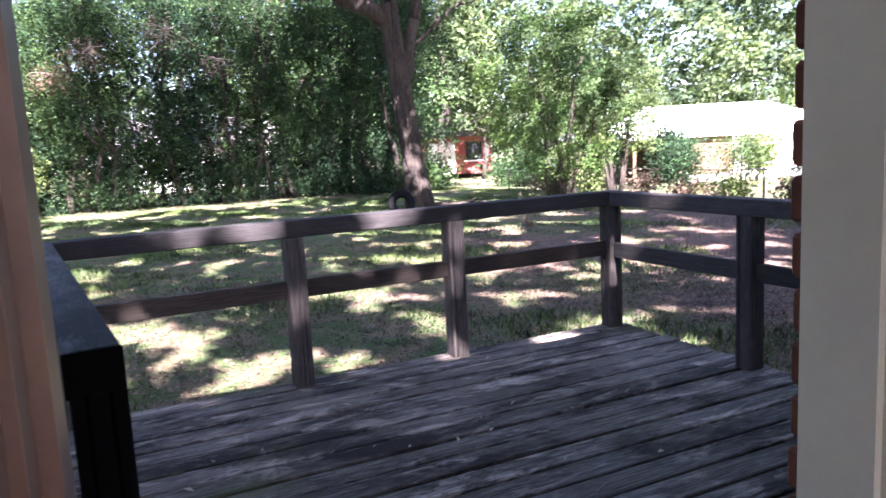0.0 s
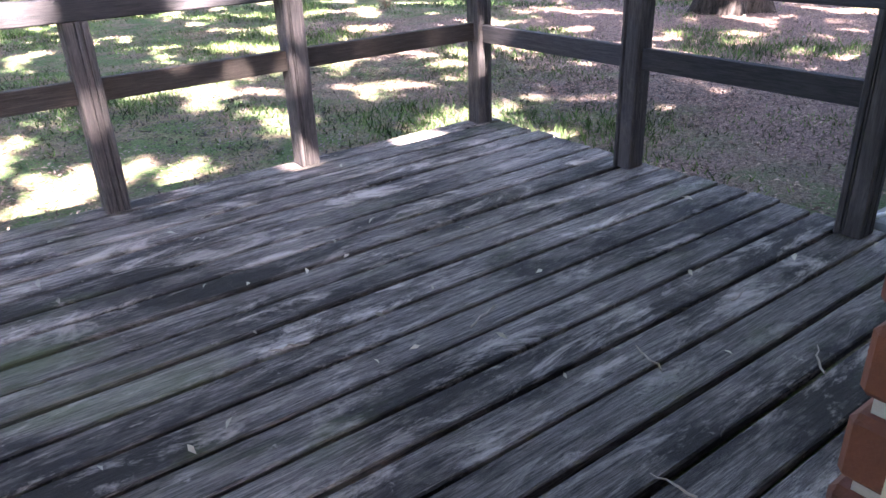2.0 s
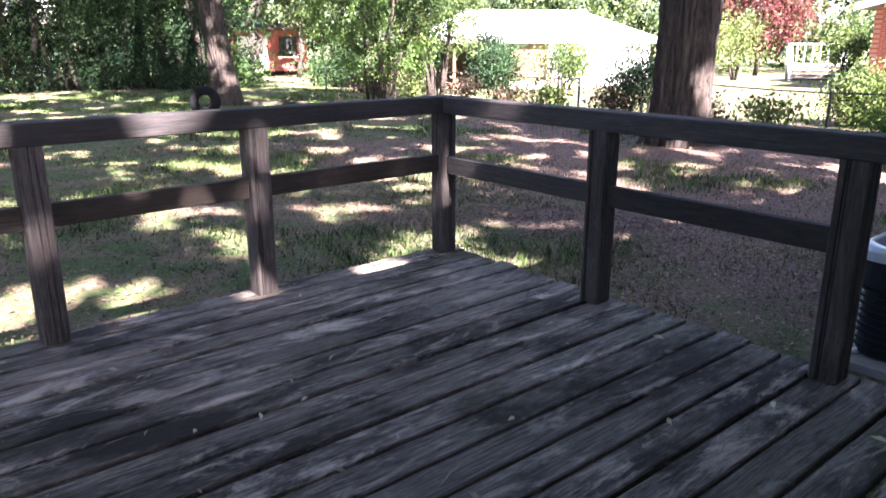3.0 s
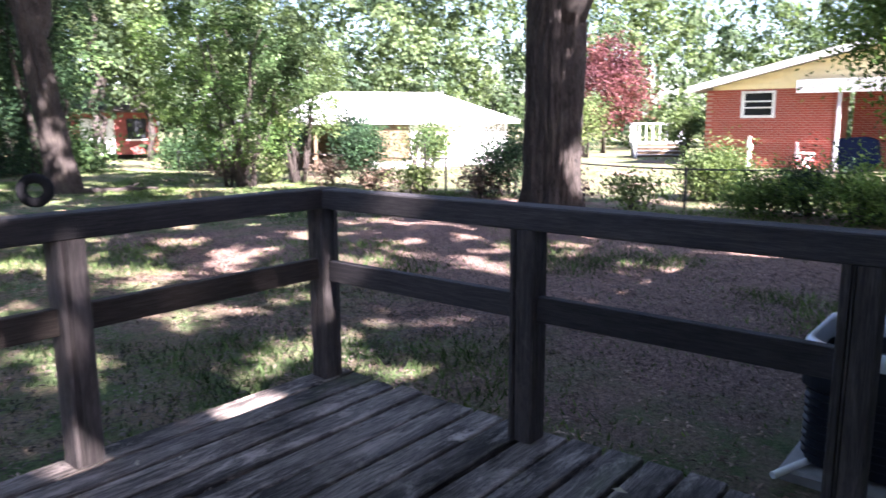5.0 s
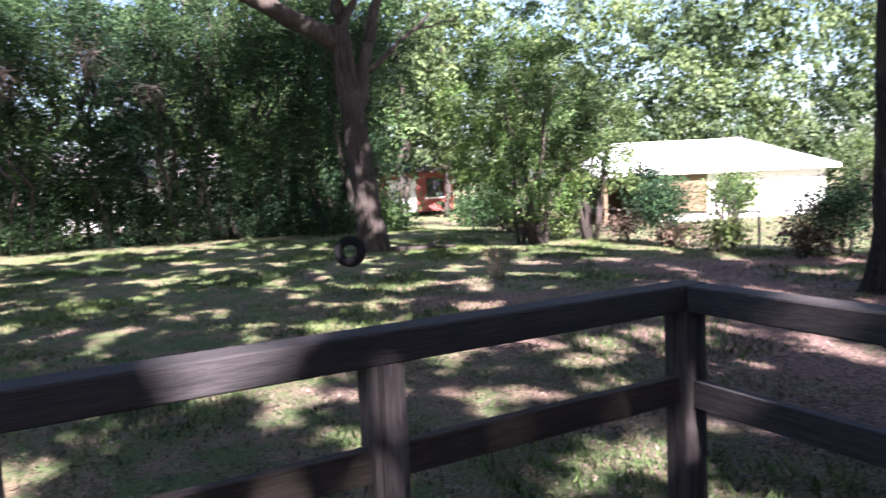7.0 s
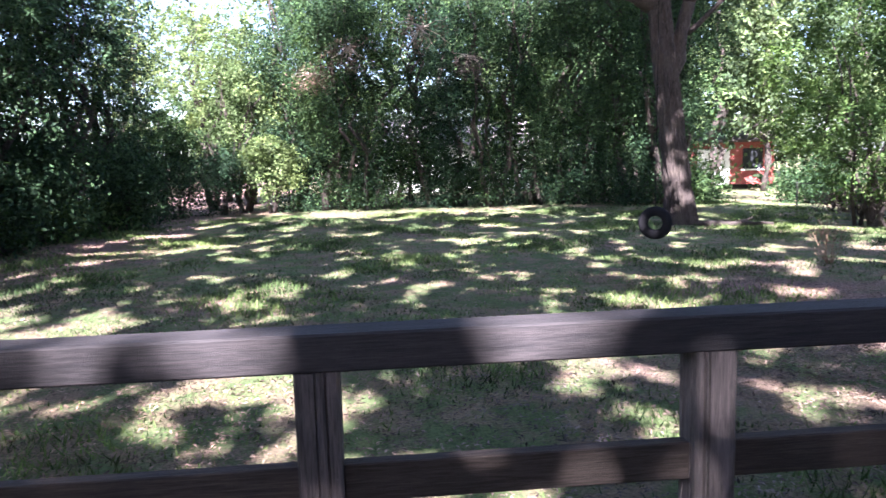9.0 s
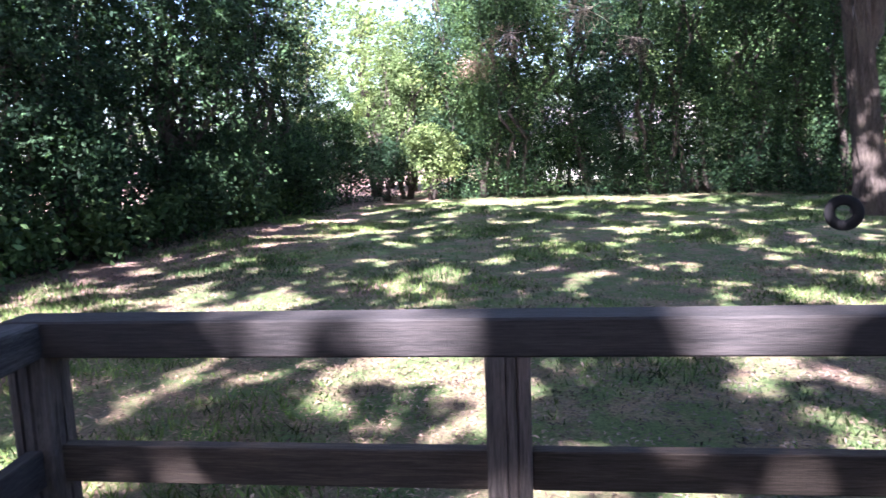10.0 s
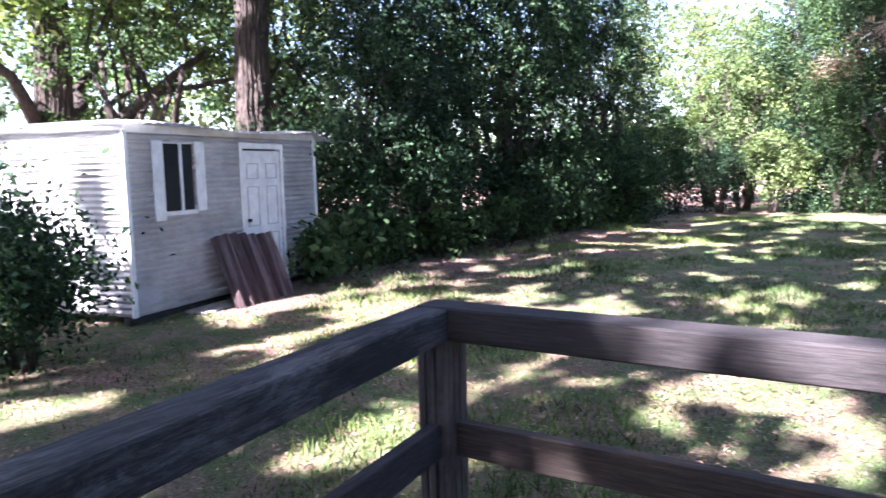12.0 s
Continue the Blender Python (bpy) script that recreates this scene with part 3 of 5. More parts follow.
# ---- shed ----
def build_shed():
    # local frame: x along the front from the near corner, y into the shed, z up
    at = pose(-9.47, 3.42, -0.46, 0, 0, 99.3)
    L, D, H = 3.85, 3.0, 2.22
    shed = thing("shed", "small white shed of corrugated metal with a wavy roof", "shed", at=at)
    base = 0.10

    def sheet(along, x0, x1, z0, z1, y0, turn):
        """Corrugated sheet with level ribs."""
        bm = B()
        n = int((z1 - z0) / 0.009)
        prev = None
        for i in range(n + 1):
            z = z0 + (z1 - z0) * i / n
            d = 0.021 * math.cos(2 * math.pi * z / 0.072)
            row = []
            for x in (x0, x1):
                p = (x, y0 - d, z) if turn == 0 else (y0 - d, x, z)
                row.append(bm.verts.new(p))
            if prev:
                bm.faces.new((prev[0], prev[1], row[1], row[0]))
            prev = row
        bmesh.ops.solidify(bm, geom=bm.faces[:], thickness=0.012)
        return bm

    wx0, wx1, wz0, wz1 = 0.55, 1.10, 1.27, 2.08
    dx0, dx1, dz1 = 2.02, 2.94, 2.07
    for x0, x1, z0, z1 in ((0, wx0, base, H), (wx0, wx1, base, wz0), (wx0, wx1, wz1, H), (wx1, dx0, base, H), (dx0, dx1, dz1, H), (dx1, L, base, H)):
        part("siding", sheet(0, x0, x1, z0, z1, 0, 0), white_metal, shed)
    part("siding", sheet(0, 0, D, base, H, 0, 1), white_metal, shed)
    part("siding", box(B(), (L - 0.02, 0.02, base), (L, D, H)), white_metal, shed)
    part("siding", box(B(), (0.02, D - 0.02, base), (L - 0.03, D, H)), white_metal, shed)
    part("skid", box(B(), (0, 0.06, 0.0), (L, 0.16, base)), dark_gap, shed)
    part("skid", box(B(), (0, D - 0.2, 0.0), (L, D - 0.1, base)), dark_gap, shed)
    part("subfloor", box(B(), (0.03, 0.03, base), (L - 0.03, D - 0.03, base + 0.05)), dark_gap, shed)
    for x in (0, L):
        part("corner_trim", box(B(), (x - 0.035, -0.03, base), (x + 0.035, 0.01, H), 0.004), old_white, shed)
    # roof: ribs run front to back, the front edge waves
    bm = B()
    nx = 66
    rows = []
    for yy, zz in ((-0.20, H + 0.05), (-0.02, H + 0.075), (1.5, H + 0.075), (D + 0.2, H + 0.0)):
        row = []
        for i in range(nx + 1):
            x = -0.2 + (L + 0.55) * i / nx
            z = zz + 0.012 * math.cos(i * math.pi) + 0.03 * math.sin(x * 1.9 + 0.8) - 0.22 * max(0, x - 3.6)
            row.append(bm.verts.new((x, yy, z)))
        rows.append(row)
    for a, b in zip(rows, rows[1:]):
        for i in range(nx):
            bm.faces.new((a[i], a[i + 1], b[i + 1], b[i]))
    bmesh.ops.solidify(bm, geom=bm.faces[:], thickness=0.015)
    part("roof", bm, white_metal, shed, "bent white metal roof")
    part("fascia", box(B(), (0, -0.025, H - 0.03), (L, 0.0, H + 0.06)), old_white, shed)
    # window
    win = part("window", box(B(), (wx0, 0.015, wz0), (wx1, 0.02, wz1)), dark_glass, shed, "dark window in wide white boards")
    part("pane", box(B(), (wx0 + 0.02, 0.0, wz0 + 0.02), (wx0 + 0.30, 0.006, wz1 - 0.02)), dark_glass, win)
    part("pane", box(B(), (wx0 + 0.35, 0.0, wz0 + 0.02), (wx1 - 0.02, 0.006, wz1 - 0.02)), dark_glass, win)
    part("mullion", box(B(), (wx0 + 0.305, -0.01, wz0), (wx0 + 0.345, 0.008, wz1)), old_white, win)
    part("casing", box(B(), (wx0 - 0.17, -0.045, wz0 - 0.10), (wx0, -0.016, wz1 + 0.03), 0.004), old_white, win)
    part("casing", box(B(), (wx1, -0.045, wz0 - 0.02), (wx1 + 0.17, -0.016, wz1 + 0.03), 0.004), old_white, win)
    part("sill", box(B(), (wx0, -0.04, wz0 - 0.05), (wx1, 0.0, wz0), 0.004), old_white, win)
    # door with six sunk panels
    bm = box(B(), (dx0 + 0.05, -0.012, base + 0.04), (dx1 - 0.03, 0.022, dz1 - 0.06), 0.003)
    door = part("door", bm, old_white, shed, "white six-panel door, slightly out of line")
    for cx in (dx0 + 0.24, dx1 - 0.24):
        for z0, z1 in ((base + 0.18, base + 0.75), (base + 0.86, base + 1.42), (base + 1.52, base + 1.74)):
            bm = B()
            for lo, hi in (((cx - 0.13, -0.020, z0), (cx + 0.13, -0.013, z0 + 0.014)), ((cx - 0.13, -0.020, z1 - 0.014), (cx + 0.13, -0.013, z1)), ((cx - 0.13, -0.020, z0 + 0.014), (cx - 0.116, -0.013, z1 - 0.014)), ((cx + 0.116, -0.020, z0 + 0.014), (cx + 0.13, -0.013, z1 - 0.014))):
                box(bm, lo, hi)
            # darker than the door, to draw the panels' shade in colour
            part("panel_moulding", bm, grey_white, door)
    # solid dark strip paints the shade of the slot over the door
    part("door_gap", prism(B(), [(dx0 + 0.02, dz1 - 0.055), (dx1 - 0.12, dz1 - 0.048), (dx1 - 0.12, dz1 - 0.032), (dx0 + 0.02, dz1 - 0.032)], -0.0115, -0.006, 1), dark_gap, shed, "dark strip standing for the shade in the gap above the crooked door")
    part("knob", rod(B(), (dx0 + 0.11, -0.06, base + 0.95), (dx0 + 0.11, -0.012, base + 0.95), 0.025), dark_gap, door)
    part("door_frame", box(B(), (dx0 - 0.05, -0.035, base), (dx0 + 0.02, -0.012, dz1 + 0.05), 0.004), old_white, shed)
    part("door_frame", box(B(), (dx1 - 0.02, -0.035, base), (dx1 + 0.05, -0.012, dz1 + 0.05), 0.004), old_white, shed)
    part("door_frame", box(B(), (dx0 + 0.02, -0.035, dz1 - 0.03), (dx1 - 0.02, -0.012, dz1 + 0.05), 0.004), old_white, shed)
    # rusty corrugated sheet leaning on the front
    bm = B()
    rows = []
    for k in range(2):
        row = []
        for i in range(57):
            u = 1.20 * i / 56
            d = 0.035 * math.cos(2 * math.pi * u / 0.171)
            row.append(bm.verts.new((u, d, 0.98 * k + (0.03 * math.sin(u * 5) if k else 0))))
        rows.append(row)
    for i in range(56):
        bm.faces.new((rows[0][i], rows[0][i + 1], rows[1][i + 1], rows[1][i]))
    bmesh.ops.solidify(bm, geom=bm.faces[:], thickness=0.006)
    sheet_ob = new("metal_sheet", mesh_of("metal_sheet", bm, rust_sheet))
    sheet_ob.matrix_world = at @ pose(1.18, -0.52, 0.0, -23, 0, -3)
    tagged(sheet_ob, "rusty corrugated metal sheet leaning against the shed", "metal sheet")
    slab = new("doorstep", mesh_of("doorstep", box(B(), (0, 0, 0), (1.3, 0.35, 0.07), 0.02), concrete))
    slab.matrix_world = at @ pose(0.75, -0.36, -0.03)
    tagged(slab, "pale worn concrete step in front of the shed", "step")


build_shed()


# ---- big trees ----
def gz(x, y):
    return float(ground_z(x, y))


def big_tree(name, label, base, rings, limbs, blobs, n, seed, mat=None, leafmat=None, size=0.24, per=40, spread=0.34, cover=0.0):
    """A large tree: the trunk through (dx, dy, z, r) rings with a flared foot, limbs, and a crown."""
    bx, by = base
    z0 = gz(bx, by)
    root = thing(name, label, "tree")
    root.location = (bx, by, z0)
    rng = random.Random(seed)
    bm = B()
    sides = 132
    prev = None
    ph = [rng.uniform(0, 6.28) for _ in range(4)]
    fine = []
    for (x0, y0, za, ra), (x1, y1, zb, rb) in zip(rings, rings[1:]):
        k = max(1, int((zb - za) / 0.11)) if zb < 6.0 else 1
        fine += [(x0 + (x1 - x0) * q / k, y0 + (y1 - y0) * q / k, za + (zb - za) * q / k, ra + (rb - ra) * q / k) for q in range(k)]
    fine.append(rings[-1])
    for dx, dy, z, r in fine:
        ring = []
        foot = max(0.0, 1 - z / 0.9) if z < 0.9 else 0.0
        for j in range(sides):
            t = 2 * math.pi * j / sides
            ridge = noise.noise(Vector((math.cos(t) * r * 12 + seed, math.sin(t) * r * 12, z * 1.6)))
            ridge = min(0.35, abs(ridge)) / 0.35
            rr = r * (1 + 0.05 * math.sin(3 * t + ph[0]) + 0.03 * math.sin(7 * t + ph[1] + z)) - 0.065 * (1 - ridge) ** 1.5
            rr *= 1 + 0.30 * foot * foot * (1 + 0.6 * math.sin(5 * t + ph[3]))
            ring.append(bm.verts.new((dx + rr * math.cos(t), dy + rr * math.sin(t), z)))
        if prev:
            for j in range(sides):
                bm.faces.new((prev[j], prev[(j + 1) % sides], ring[(j + 1) % sides], ring[j]))
        prev = ring
    part("trunk", bm, mat or bark, root, smooth=True)
    for i, (a, b, r0, r1) in enumerate(limbs):
        bm = B()
        k = max(5, int((Vector(b) - Vector(a)).length / 0.6))
        limb(bm, bend(a, b, k, 0.05 * (Vector(b) - Vector(a)).length, seed * 7 + i), [r0 + (r1 - r0) * j / k for j in range(k + 1)], 14, 0.05, seed + i)
        part("branch", bm, mat or bark, root, smooth=True)
    if n or cover:
        if cover:
            pts = balls(blobs, cover, seed)
        else:
            pts = clumps(blobs, n, per, spread, seed, 0.0)
        ob = new("crown", leaves("crown", pts, size, leafmat or leaf_mid, seed, aspect=0.75 if cover else 0.5))
        ob.parent = root
    return root


def steps_of(z0, z1, n, r0, r1, lean=(0, 0)):
    return [(lean[0] * t, lean[1] * t, z0 + (z1 - z0) * t, r0 + (r1 - r0) * t) for t in [(i / n) for i in range(n + 1)]]


big_tree("oak_tree", "large grey-barked tree with a forked trunk and a tyre swing", (5.42, 15.2), steps_of(-0.1, 5.6, 18, 0.345, 0.265, (-0.58, 0.24)),
         [((-0.53, 0.22, 5.1), (-3.3, 1.2, 6.75), 0.25, 0.2), ((-3.3, 1.2, 6.75), (-8, -2.0, 10.5), 0.2, 0.06), ((-0.57, 0.24, 5.4), (-0.75, 0.4, 10.5), 0.235, 0.14), ((-0.3, 0.12, 3.1), (0.16, 0.1, 5.2), 0.185, 0.15), ((0.16, 0.1, 5.2), (0.85, 0.1, 7.6), 0.15, 0.10), ((0.85, 0.1, 7.6), (3.5, 1.2, 10.5), 0.10, 0.05), ((0.0, 0.1, 4.4), (1.6, -0.5, 5.9), 0.07, 0.03), ((-0.5, 0.2, 5.2), (0.1, -0.3, 8.0), 0.12, 0.06), ((1.2, -0.3, 5.5), (2.6, -0.3, 5.9), 0.03, 0.012), ((-0.5, 0.0, 6.6), (-1.8, -8.5, 12.4), 0.16, 0.05)],
         # unseen crown, with the last limb, laid out to shade the trunk and screen
         [(-1, -2, 13, 4, 4, 1.6), (-5.5, -3, 13, 4, 4, 1.6), (3, 0, 12, 4, 4, 2.2), (-9, -3, 13, 3, 3.5, 1.5), (-1.8, -8.5, 12.5, 2.1, 1.7, 1.4)], 37000, 5)
big_tree("oak_tree", "massive tree with deeply ridged bark beside the deck", (7.85, 3.5), steps_of(-0.1, 5.5, 20, 0.455, 0.475, (0, -0.05)),
         [((0.0, -0.12, 3.1), (1.2, -2.6, 8), 0.36, 0.15), ((0, 0.1, 5.2), (-1.5, 2.5, 11), 0.34, 0.15), ((0, 0, 5.0), (-3.2, -1.5, 9.5), 0.22, 0.1)],
         # unseen crown, laid out to shade the far lawn
         [(-3.8, -1, 12, 4.4, 4.0, 1.4), (-3.4, 3.2, 12.5, 3.6, 3.4, 1.4), (2.5, 0, 12.5, 3, 3, 1.4)], 0, 6, mat=bark, size=0.25, cover=1.1)
# unseen trees behind the house, added so their crowns dapple the sunlight
for x, y, zc, r, cover, seed in ((-3.4, -11.6, 10.0, 6.0, 1.3, 195), (5.2, -11.6, 10.0, 5.6, 1.15, 61), (6.9, -6.2, 10.0, 3.4, 1.5, 62), (-10.2, -11.8, 10.0, 4.6, 0.9, 63)):
    big_tree("shade_tree", "tall leafy tree, unseen, added to dapple the house and lawn", (x, y), steps_of(-0.1, zc - 1, 8, 0.4, 0.2), [((0, 0, zc - 3), (1.8, 2, zc + 0.3), 0.12, 0.05), ((0, 0, zc - 2.5), (-2, -1.5, zc + 0.5), 0.12, 0.05)],
             [(0, 0, zc + 0.5, r, r, r * 0.26)], 0, seed, mat=bark_dark, size=0.25, cover=cover)

# two more unseen trees, added and shaped to shade the lawn and the wood
big_tree("shade_oak", "wide oak beside the house, unseen, added to shade the lawn", (-14.6, -4.6), steps_of(-0.1, 8.6, 10, 0.5, 0.26), [((0, 0, 8.4), (4.6, 2.6, 10.6), 0.25, 0.17), ((4.6, 2.6, 10.6), (9, 2.6, 10.6), 0.17, 0.12), ((9, 2.6, 10.6), (15.8, 2.6, 10.6), 0.12, 0.05), ((9, 2.6, 10.6), (11.4, 7.6, 12), 0.11, 0.05)],
         [(4.6, 2.6, 10.5, 3.4, 3.4, 1.2), (10.2, 2.4, 10.5, 3.6, 4.6, 1.3), (16.6, 2.4, 10.5, 3.8, 4.6, 1.3), (11.4, 8.0, 12, 5.0, 4.0, 1.4)], 0, 91, mat=bark_dark, size=0.25, cover=1.9)
big_tree("shade_oak", "wide oak beside the shed, unseen, added to shade the wood", (-15.5, 1.2), steps_of(-0.1, 9, 10, 0.45, 0.3), [((0, 0, 8), (3.5, 1.5, 12), 0.2, 0.08), ((0, 0, 8), (4, 6.5, 12.5), 0.2, 0.06)],
         [(3.6, 1.2, 12, 4.0, 4.0, 1.5), (4.4, 6.8, 12.5, 4.0, 4.2, 1.5)], 0, 92, mat=bark_dark, size=0.25, cover=1.5)

# tyre swing
tyre = thing("tyre_swing", "black car tyre hanging from a rope as a swing", "tyre swing", at=pose(2.93, 10.6, 0.06, 0, 0, -28))
bm = B()
nseg, msec = 40, 14
rings = []
for i in range(nseg):
    a = 2 * math.pi * i / nseg
    ring = []
    for j in range(msec):
        b = 2 * math.pi * j / msec
        u, v = 0.085 * math.copysign(abs(math.cos(b)) ** 0.7, math.cos(b)), 0.095 * math.copysign(abs(math.sin(b)) ** 0.7, math.sin(b))
        ring.append(bm.verts.new(((0.205 + u) * math.cos(a), v, (0.205 + u) * math.sin(a))))
    rings.append(ring)
for i in range(nseg):
    a, b = rings[i], rings[(i + 1) % nseg]
    for j in range(msec):
        bm.faces.new((a[j], b[j], b[(j + 1) % msec], a[(j + 1) % msec]))
bmesh.ops.recalc_face_normals(bm, faces=bm.faces)
part("tyre", bm, black_rubber, tyre, smooth=True)
part("rope", rod(B(), (0, 0, 0.28), (0.05, 0.1, 7.4), 0.007, sides=6), black_rubber, tyre)


# ---- shrubs and woods round the lawn ----
def shrub(name, label, x, y, h, r, n, leafmat, seed, size=0.11, stems=4, group="", lift=0.35, category="shrub", per=20, spread=0.2, squash=0.5, spray=0.0):
    rng = random.Random(seed)
    z = gz(x, y)
    st, bl = [], []
    for i in range(stems):
        a = rng.uniform(0, 6.28)
        d = r * rng.uniform(0.15, 0.6)
        top = (d * math.cos(a), d * math.sin(a), h * rng.uniform(0.6, 0.95))
        st.append(((0.12 * math.cos(a), 0.12 * math.sin(a), -0.05), top, 0.02 + 0.012 * h, 0.008))
        bl.append((top[0], top[1], max(h * lift + 0.2, top[2] - h * 0.12), r * rng.uniform(0.5, 0.75), r * rng.uniform(0.5, 0.75), h * rng.uniform(0.2, 0.32)))
    bl.append((0, 0, h * (0.5 + lift * 0.4), r * 0.85, r * 0.85, h * squash * 0.75))
    return tree(name, label, (x, y, z), st, bl, n, size, leafmat, bark_dark, seed, category, group, per, spread, spray=spray)


# back edge of the lawn: a dense dark screen of evergreens with bare stems at the foot
for i in range(13):
    rng = random.Random(500 + i)
    x = -4.6 + i * 1.12 + rng.uniform(-0.3, 0.3)
    y = 24.4 - max(0, x - 2) * 0.36 + rng.uniform(-0.5, 0.8)
    h = rng.uniform(6.5, 9.0)
    st = [((rng.uniform(-0.5, 0.5), rng.uniform(-0.4, 0.4), -0.1), (rng.uniform(-1, 1), rng.uniform(-0.5, 0.5), h), rng.uniform(0.06, 0.13), 0.03) for _ in range(3)]
    bl = [(rng.uniform(-0.6, 0.6), rng.uniform(-0.5, 0.5), h * f, rng.uniform(0.9, 1.35), rng.uniform(0.8, 1.2), h * 0.16) for f in (0.33, 0.5, 0.68, 0.85, 0.95)]
    bl.append((rng.uniform(-0.8, 0.8), -0.3, 0.6, 0.9, 0.7, 0.7))
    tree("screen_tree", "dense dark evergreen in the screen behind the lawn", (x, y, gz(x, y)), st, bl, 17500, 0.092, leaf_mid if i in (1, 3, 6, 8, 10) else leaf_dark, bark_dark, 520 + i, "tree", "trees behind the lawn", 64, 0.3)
# bushes added in leaf_dark to darken the foot of the screen
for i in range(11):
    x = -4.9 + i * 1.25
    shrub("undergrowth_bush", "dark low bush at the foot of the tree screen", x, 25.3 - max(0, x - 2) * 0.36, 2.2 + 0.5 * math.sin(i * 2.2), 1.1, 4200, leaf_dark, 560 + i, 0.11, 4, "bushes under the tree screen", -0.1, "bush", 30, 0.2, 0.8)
# second row, further back
for i in range(14):
    rng = random.Random(800 + i)
    x, y = -9 + i * 2.4 + rng.uniform(-0.8, 0.8), 31 + max(0, i - 7) * 0.8 + rng.uniform(-1.5, 2.5)
    h = rng.uniform(8.5, 12.5) if i > 2 else rng.uniform(4.8, 6.0)
    bl = [(rng.uniform(-1.2, 1.2), rng.uniform(-1, 1), h * f, rng.uniform(1.6, 2.3), rng.uniform(1.5, 2), h * 0.16) for f in (0.4, 0.6, 0.8, 0.95)]
    tree("wood_tree", "tall broadleaf tree in the wood behind the screen", (x, y, gz(x, y)), [((0, 0, -0.1), (0.3, 0, h * 0.9), 0.2, 0.06)], bl, 4800, 0.27, leaf_bright if i in (1, 2) else leaf_far if i > 9 else leaf_mid, bark, 820 + i, "tree", "trees in the wood", 60, 0.4, spray=0.7)
# sunlit gap in the far left corner, its sun put into leaf_bright
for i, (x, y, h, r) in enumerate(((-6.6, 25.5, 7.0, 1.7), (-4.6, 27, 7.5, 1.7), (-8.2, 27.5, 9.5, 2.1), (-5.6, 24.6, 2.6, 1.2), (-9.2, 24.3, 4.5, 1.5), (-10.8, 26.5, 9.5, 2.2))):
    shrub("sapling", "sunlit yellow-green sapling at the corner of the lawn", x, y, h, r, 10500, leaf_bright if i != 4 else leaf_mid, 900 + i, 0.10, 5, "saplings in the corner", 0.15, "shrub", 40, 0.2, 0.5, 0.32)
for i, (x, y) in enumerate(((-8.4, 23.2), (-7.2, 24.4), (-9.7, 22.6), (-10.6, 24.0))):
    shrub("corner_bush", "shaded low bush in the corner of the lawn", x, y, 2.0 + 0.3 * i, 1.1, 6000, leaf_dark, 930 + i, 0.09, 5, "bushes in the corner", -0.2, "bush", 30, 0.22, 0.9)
# left wood: large shrubs beside the shed, their shade put into leaf_dark
for i, (x, y, h, r) in enumerate(((-9.6, 20.0, 7.5, 2.0), (-9.4, 17.0, 7.8, 2.2), (-9.9, 14.2, 8.2, 2.3), (-11.0, 11.6, 8.0, 2.3), (-10.8, 9.7, 6.2, 1.6), (-12.0, 14.5, 10.5, 2.8), (-14.5, 11.5, 9.5, 2.6), (-15.5, 8.0, 8.0, 2.5), (-12.5, 18.5, 11, 3))):
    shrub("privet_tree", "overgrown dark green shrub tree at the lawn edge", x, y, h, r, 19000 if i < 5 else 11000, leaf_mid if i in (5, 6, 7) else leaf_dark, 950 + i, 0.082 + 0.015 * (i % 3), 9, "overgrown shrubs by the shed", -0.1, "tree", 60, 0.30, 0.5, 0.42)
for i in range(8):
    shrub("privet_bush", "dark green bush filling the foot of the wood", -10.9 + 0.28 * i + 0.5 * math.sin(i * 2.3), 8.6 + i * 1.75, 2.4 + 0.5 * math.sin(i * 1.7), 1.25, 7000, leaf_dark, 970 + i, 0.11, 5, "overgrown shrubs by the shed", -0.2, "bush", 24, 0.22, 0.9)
for i, (x, y, h) in enumerate(((9.2, 25.5, 4.2), (7.6, 28.0, 6.0), (8.6, 22.6, 0.9), (13.9, 23.5, 1.0))):
    shrub("thicket", "sunlit thin thicket between the lawn and far houses", x, y, h, 1.5, 5200, leaf_mid, 1060 + i, 0.14, 6, "thickets behind the fence", 0.1, "shrub", 16, 0.35, 0.7)
rng = random.Random(77)
for i in range(12):
    y = 6.9 + i * 1.1
    x = -10.1 + 0.02 * max(0, y - 7) ** 1.6 + rng.uniform(-0.35, 0.3) + 0.3
    shrub("undergrowth_bush", "low broad-leaved weed bush at the wood edge", x, y, rng.uniform(0.6, 1.1), 0.55, 700, leaf_mid, 990 + i, 0.17, 3, "weeds at the wood edge", 0.0, "bush", 10, 0.15)
# leaf_dark colours in the shade these two bushes stand in
shrub("shed_bush", "leafy bush growing beside the shed wall", -8.85, 1.75, 1.5, 0.7, 8000, leaf_dark, 1010, 0.075, 5, "", 0.05, "bush")
shrub("shed_bush", "leafy bush growing beside the shed wall", -10.0, 1.7, 1.4, 0.9, 8000, leaf_dark, 1011, 0.075, 5, "", 0.05, "bush")
big_tree("pine_tree", "tall bare brown trunk behind the shed", (-13.0, 8.7), steps_of(-0.1, 11, 14, 0.36, 0.26, (0.4, 0)), [((0.2, 0, 6), (2.4, 1, 9), 0.09, 0.03)], [(0.3, 0, 12, 3, 3, 2)], 6000, 31)
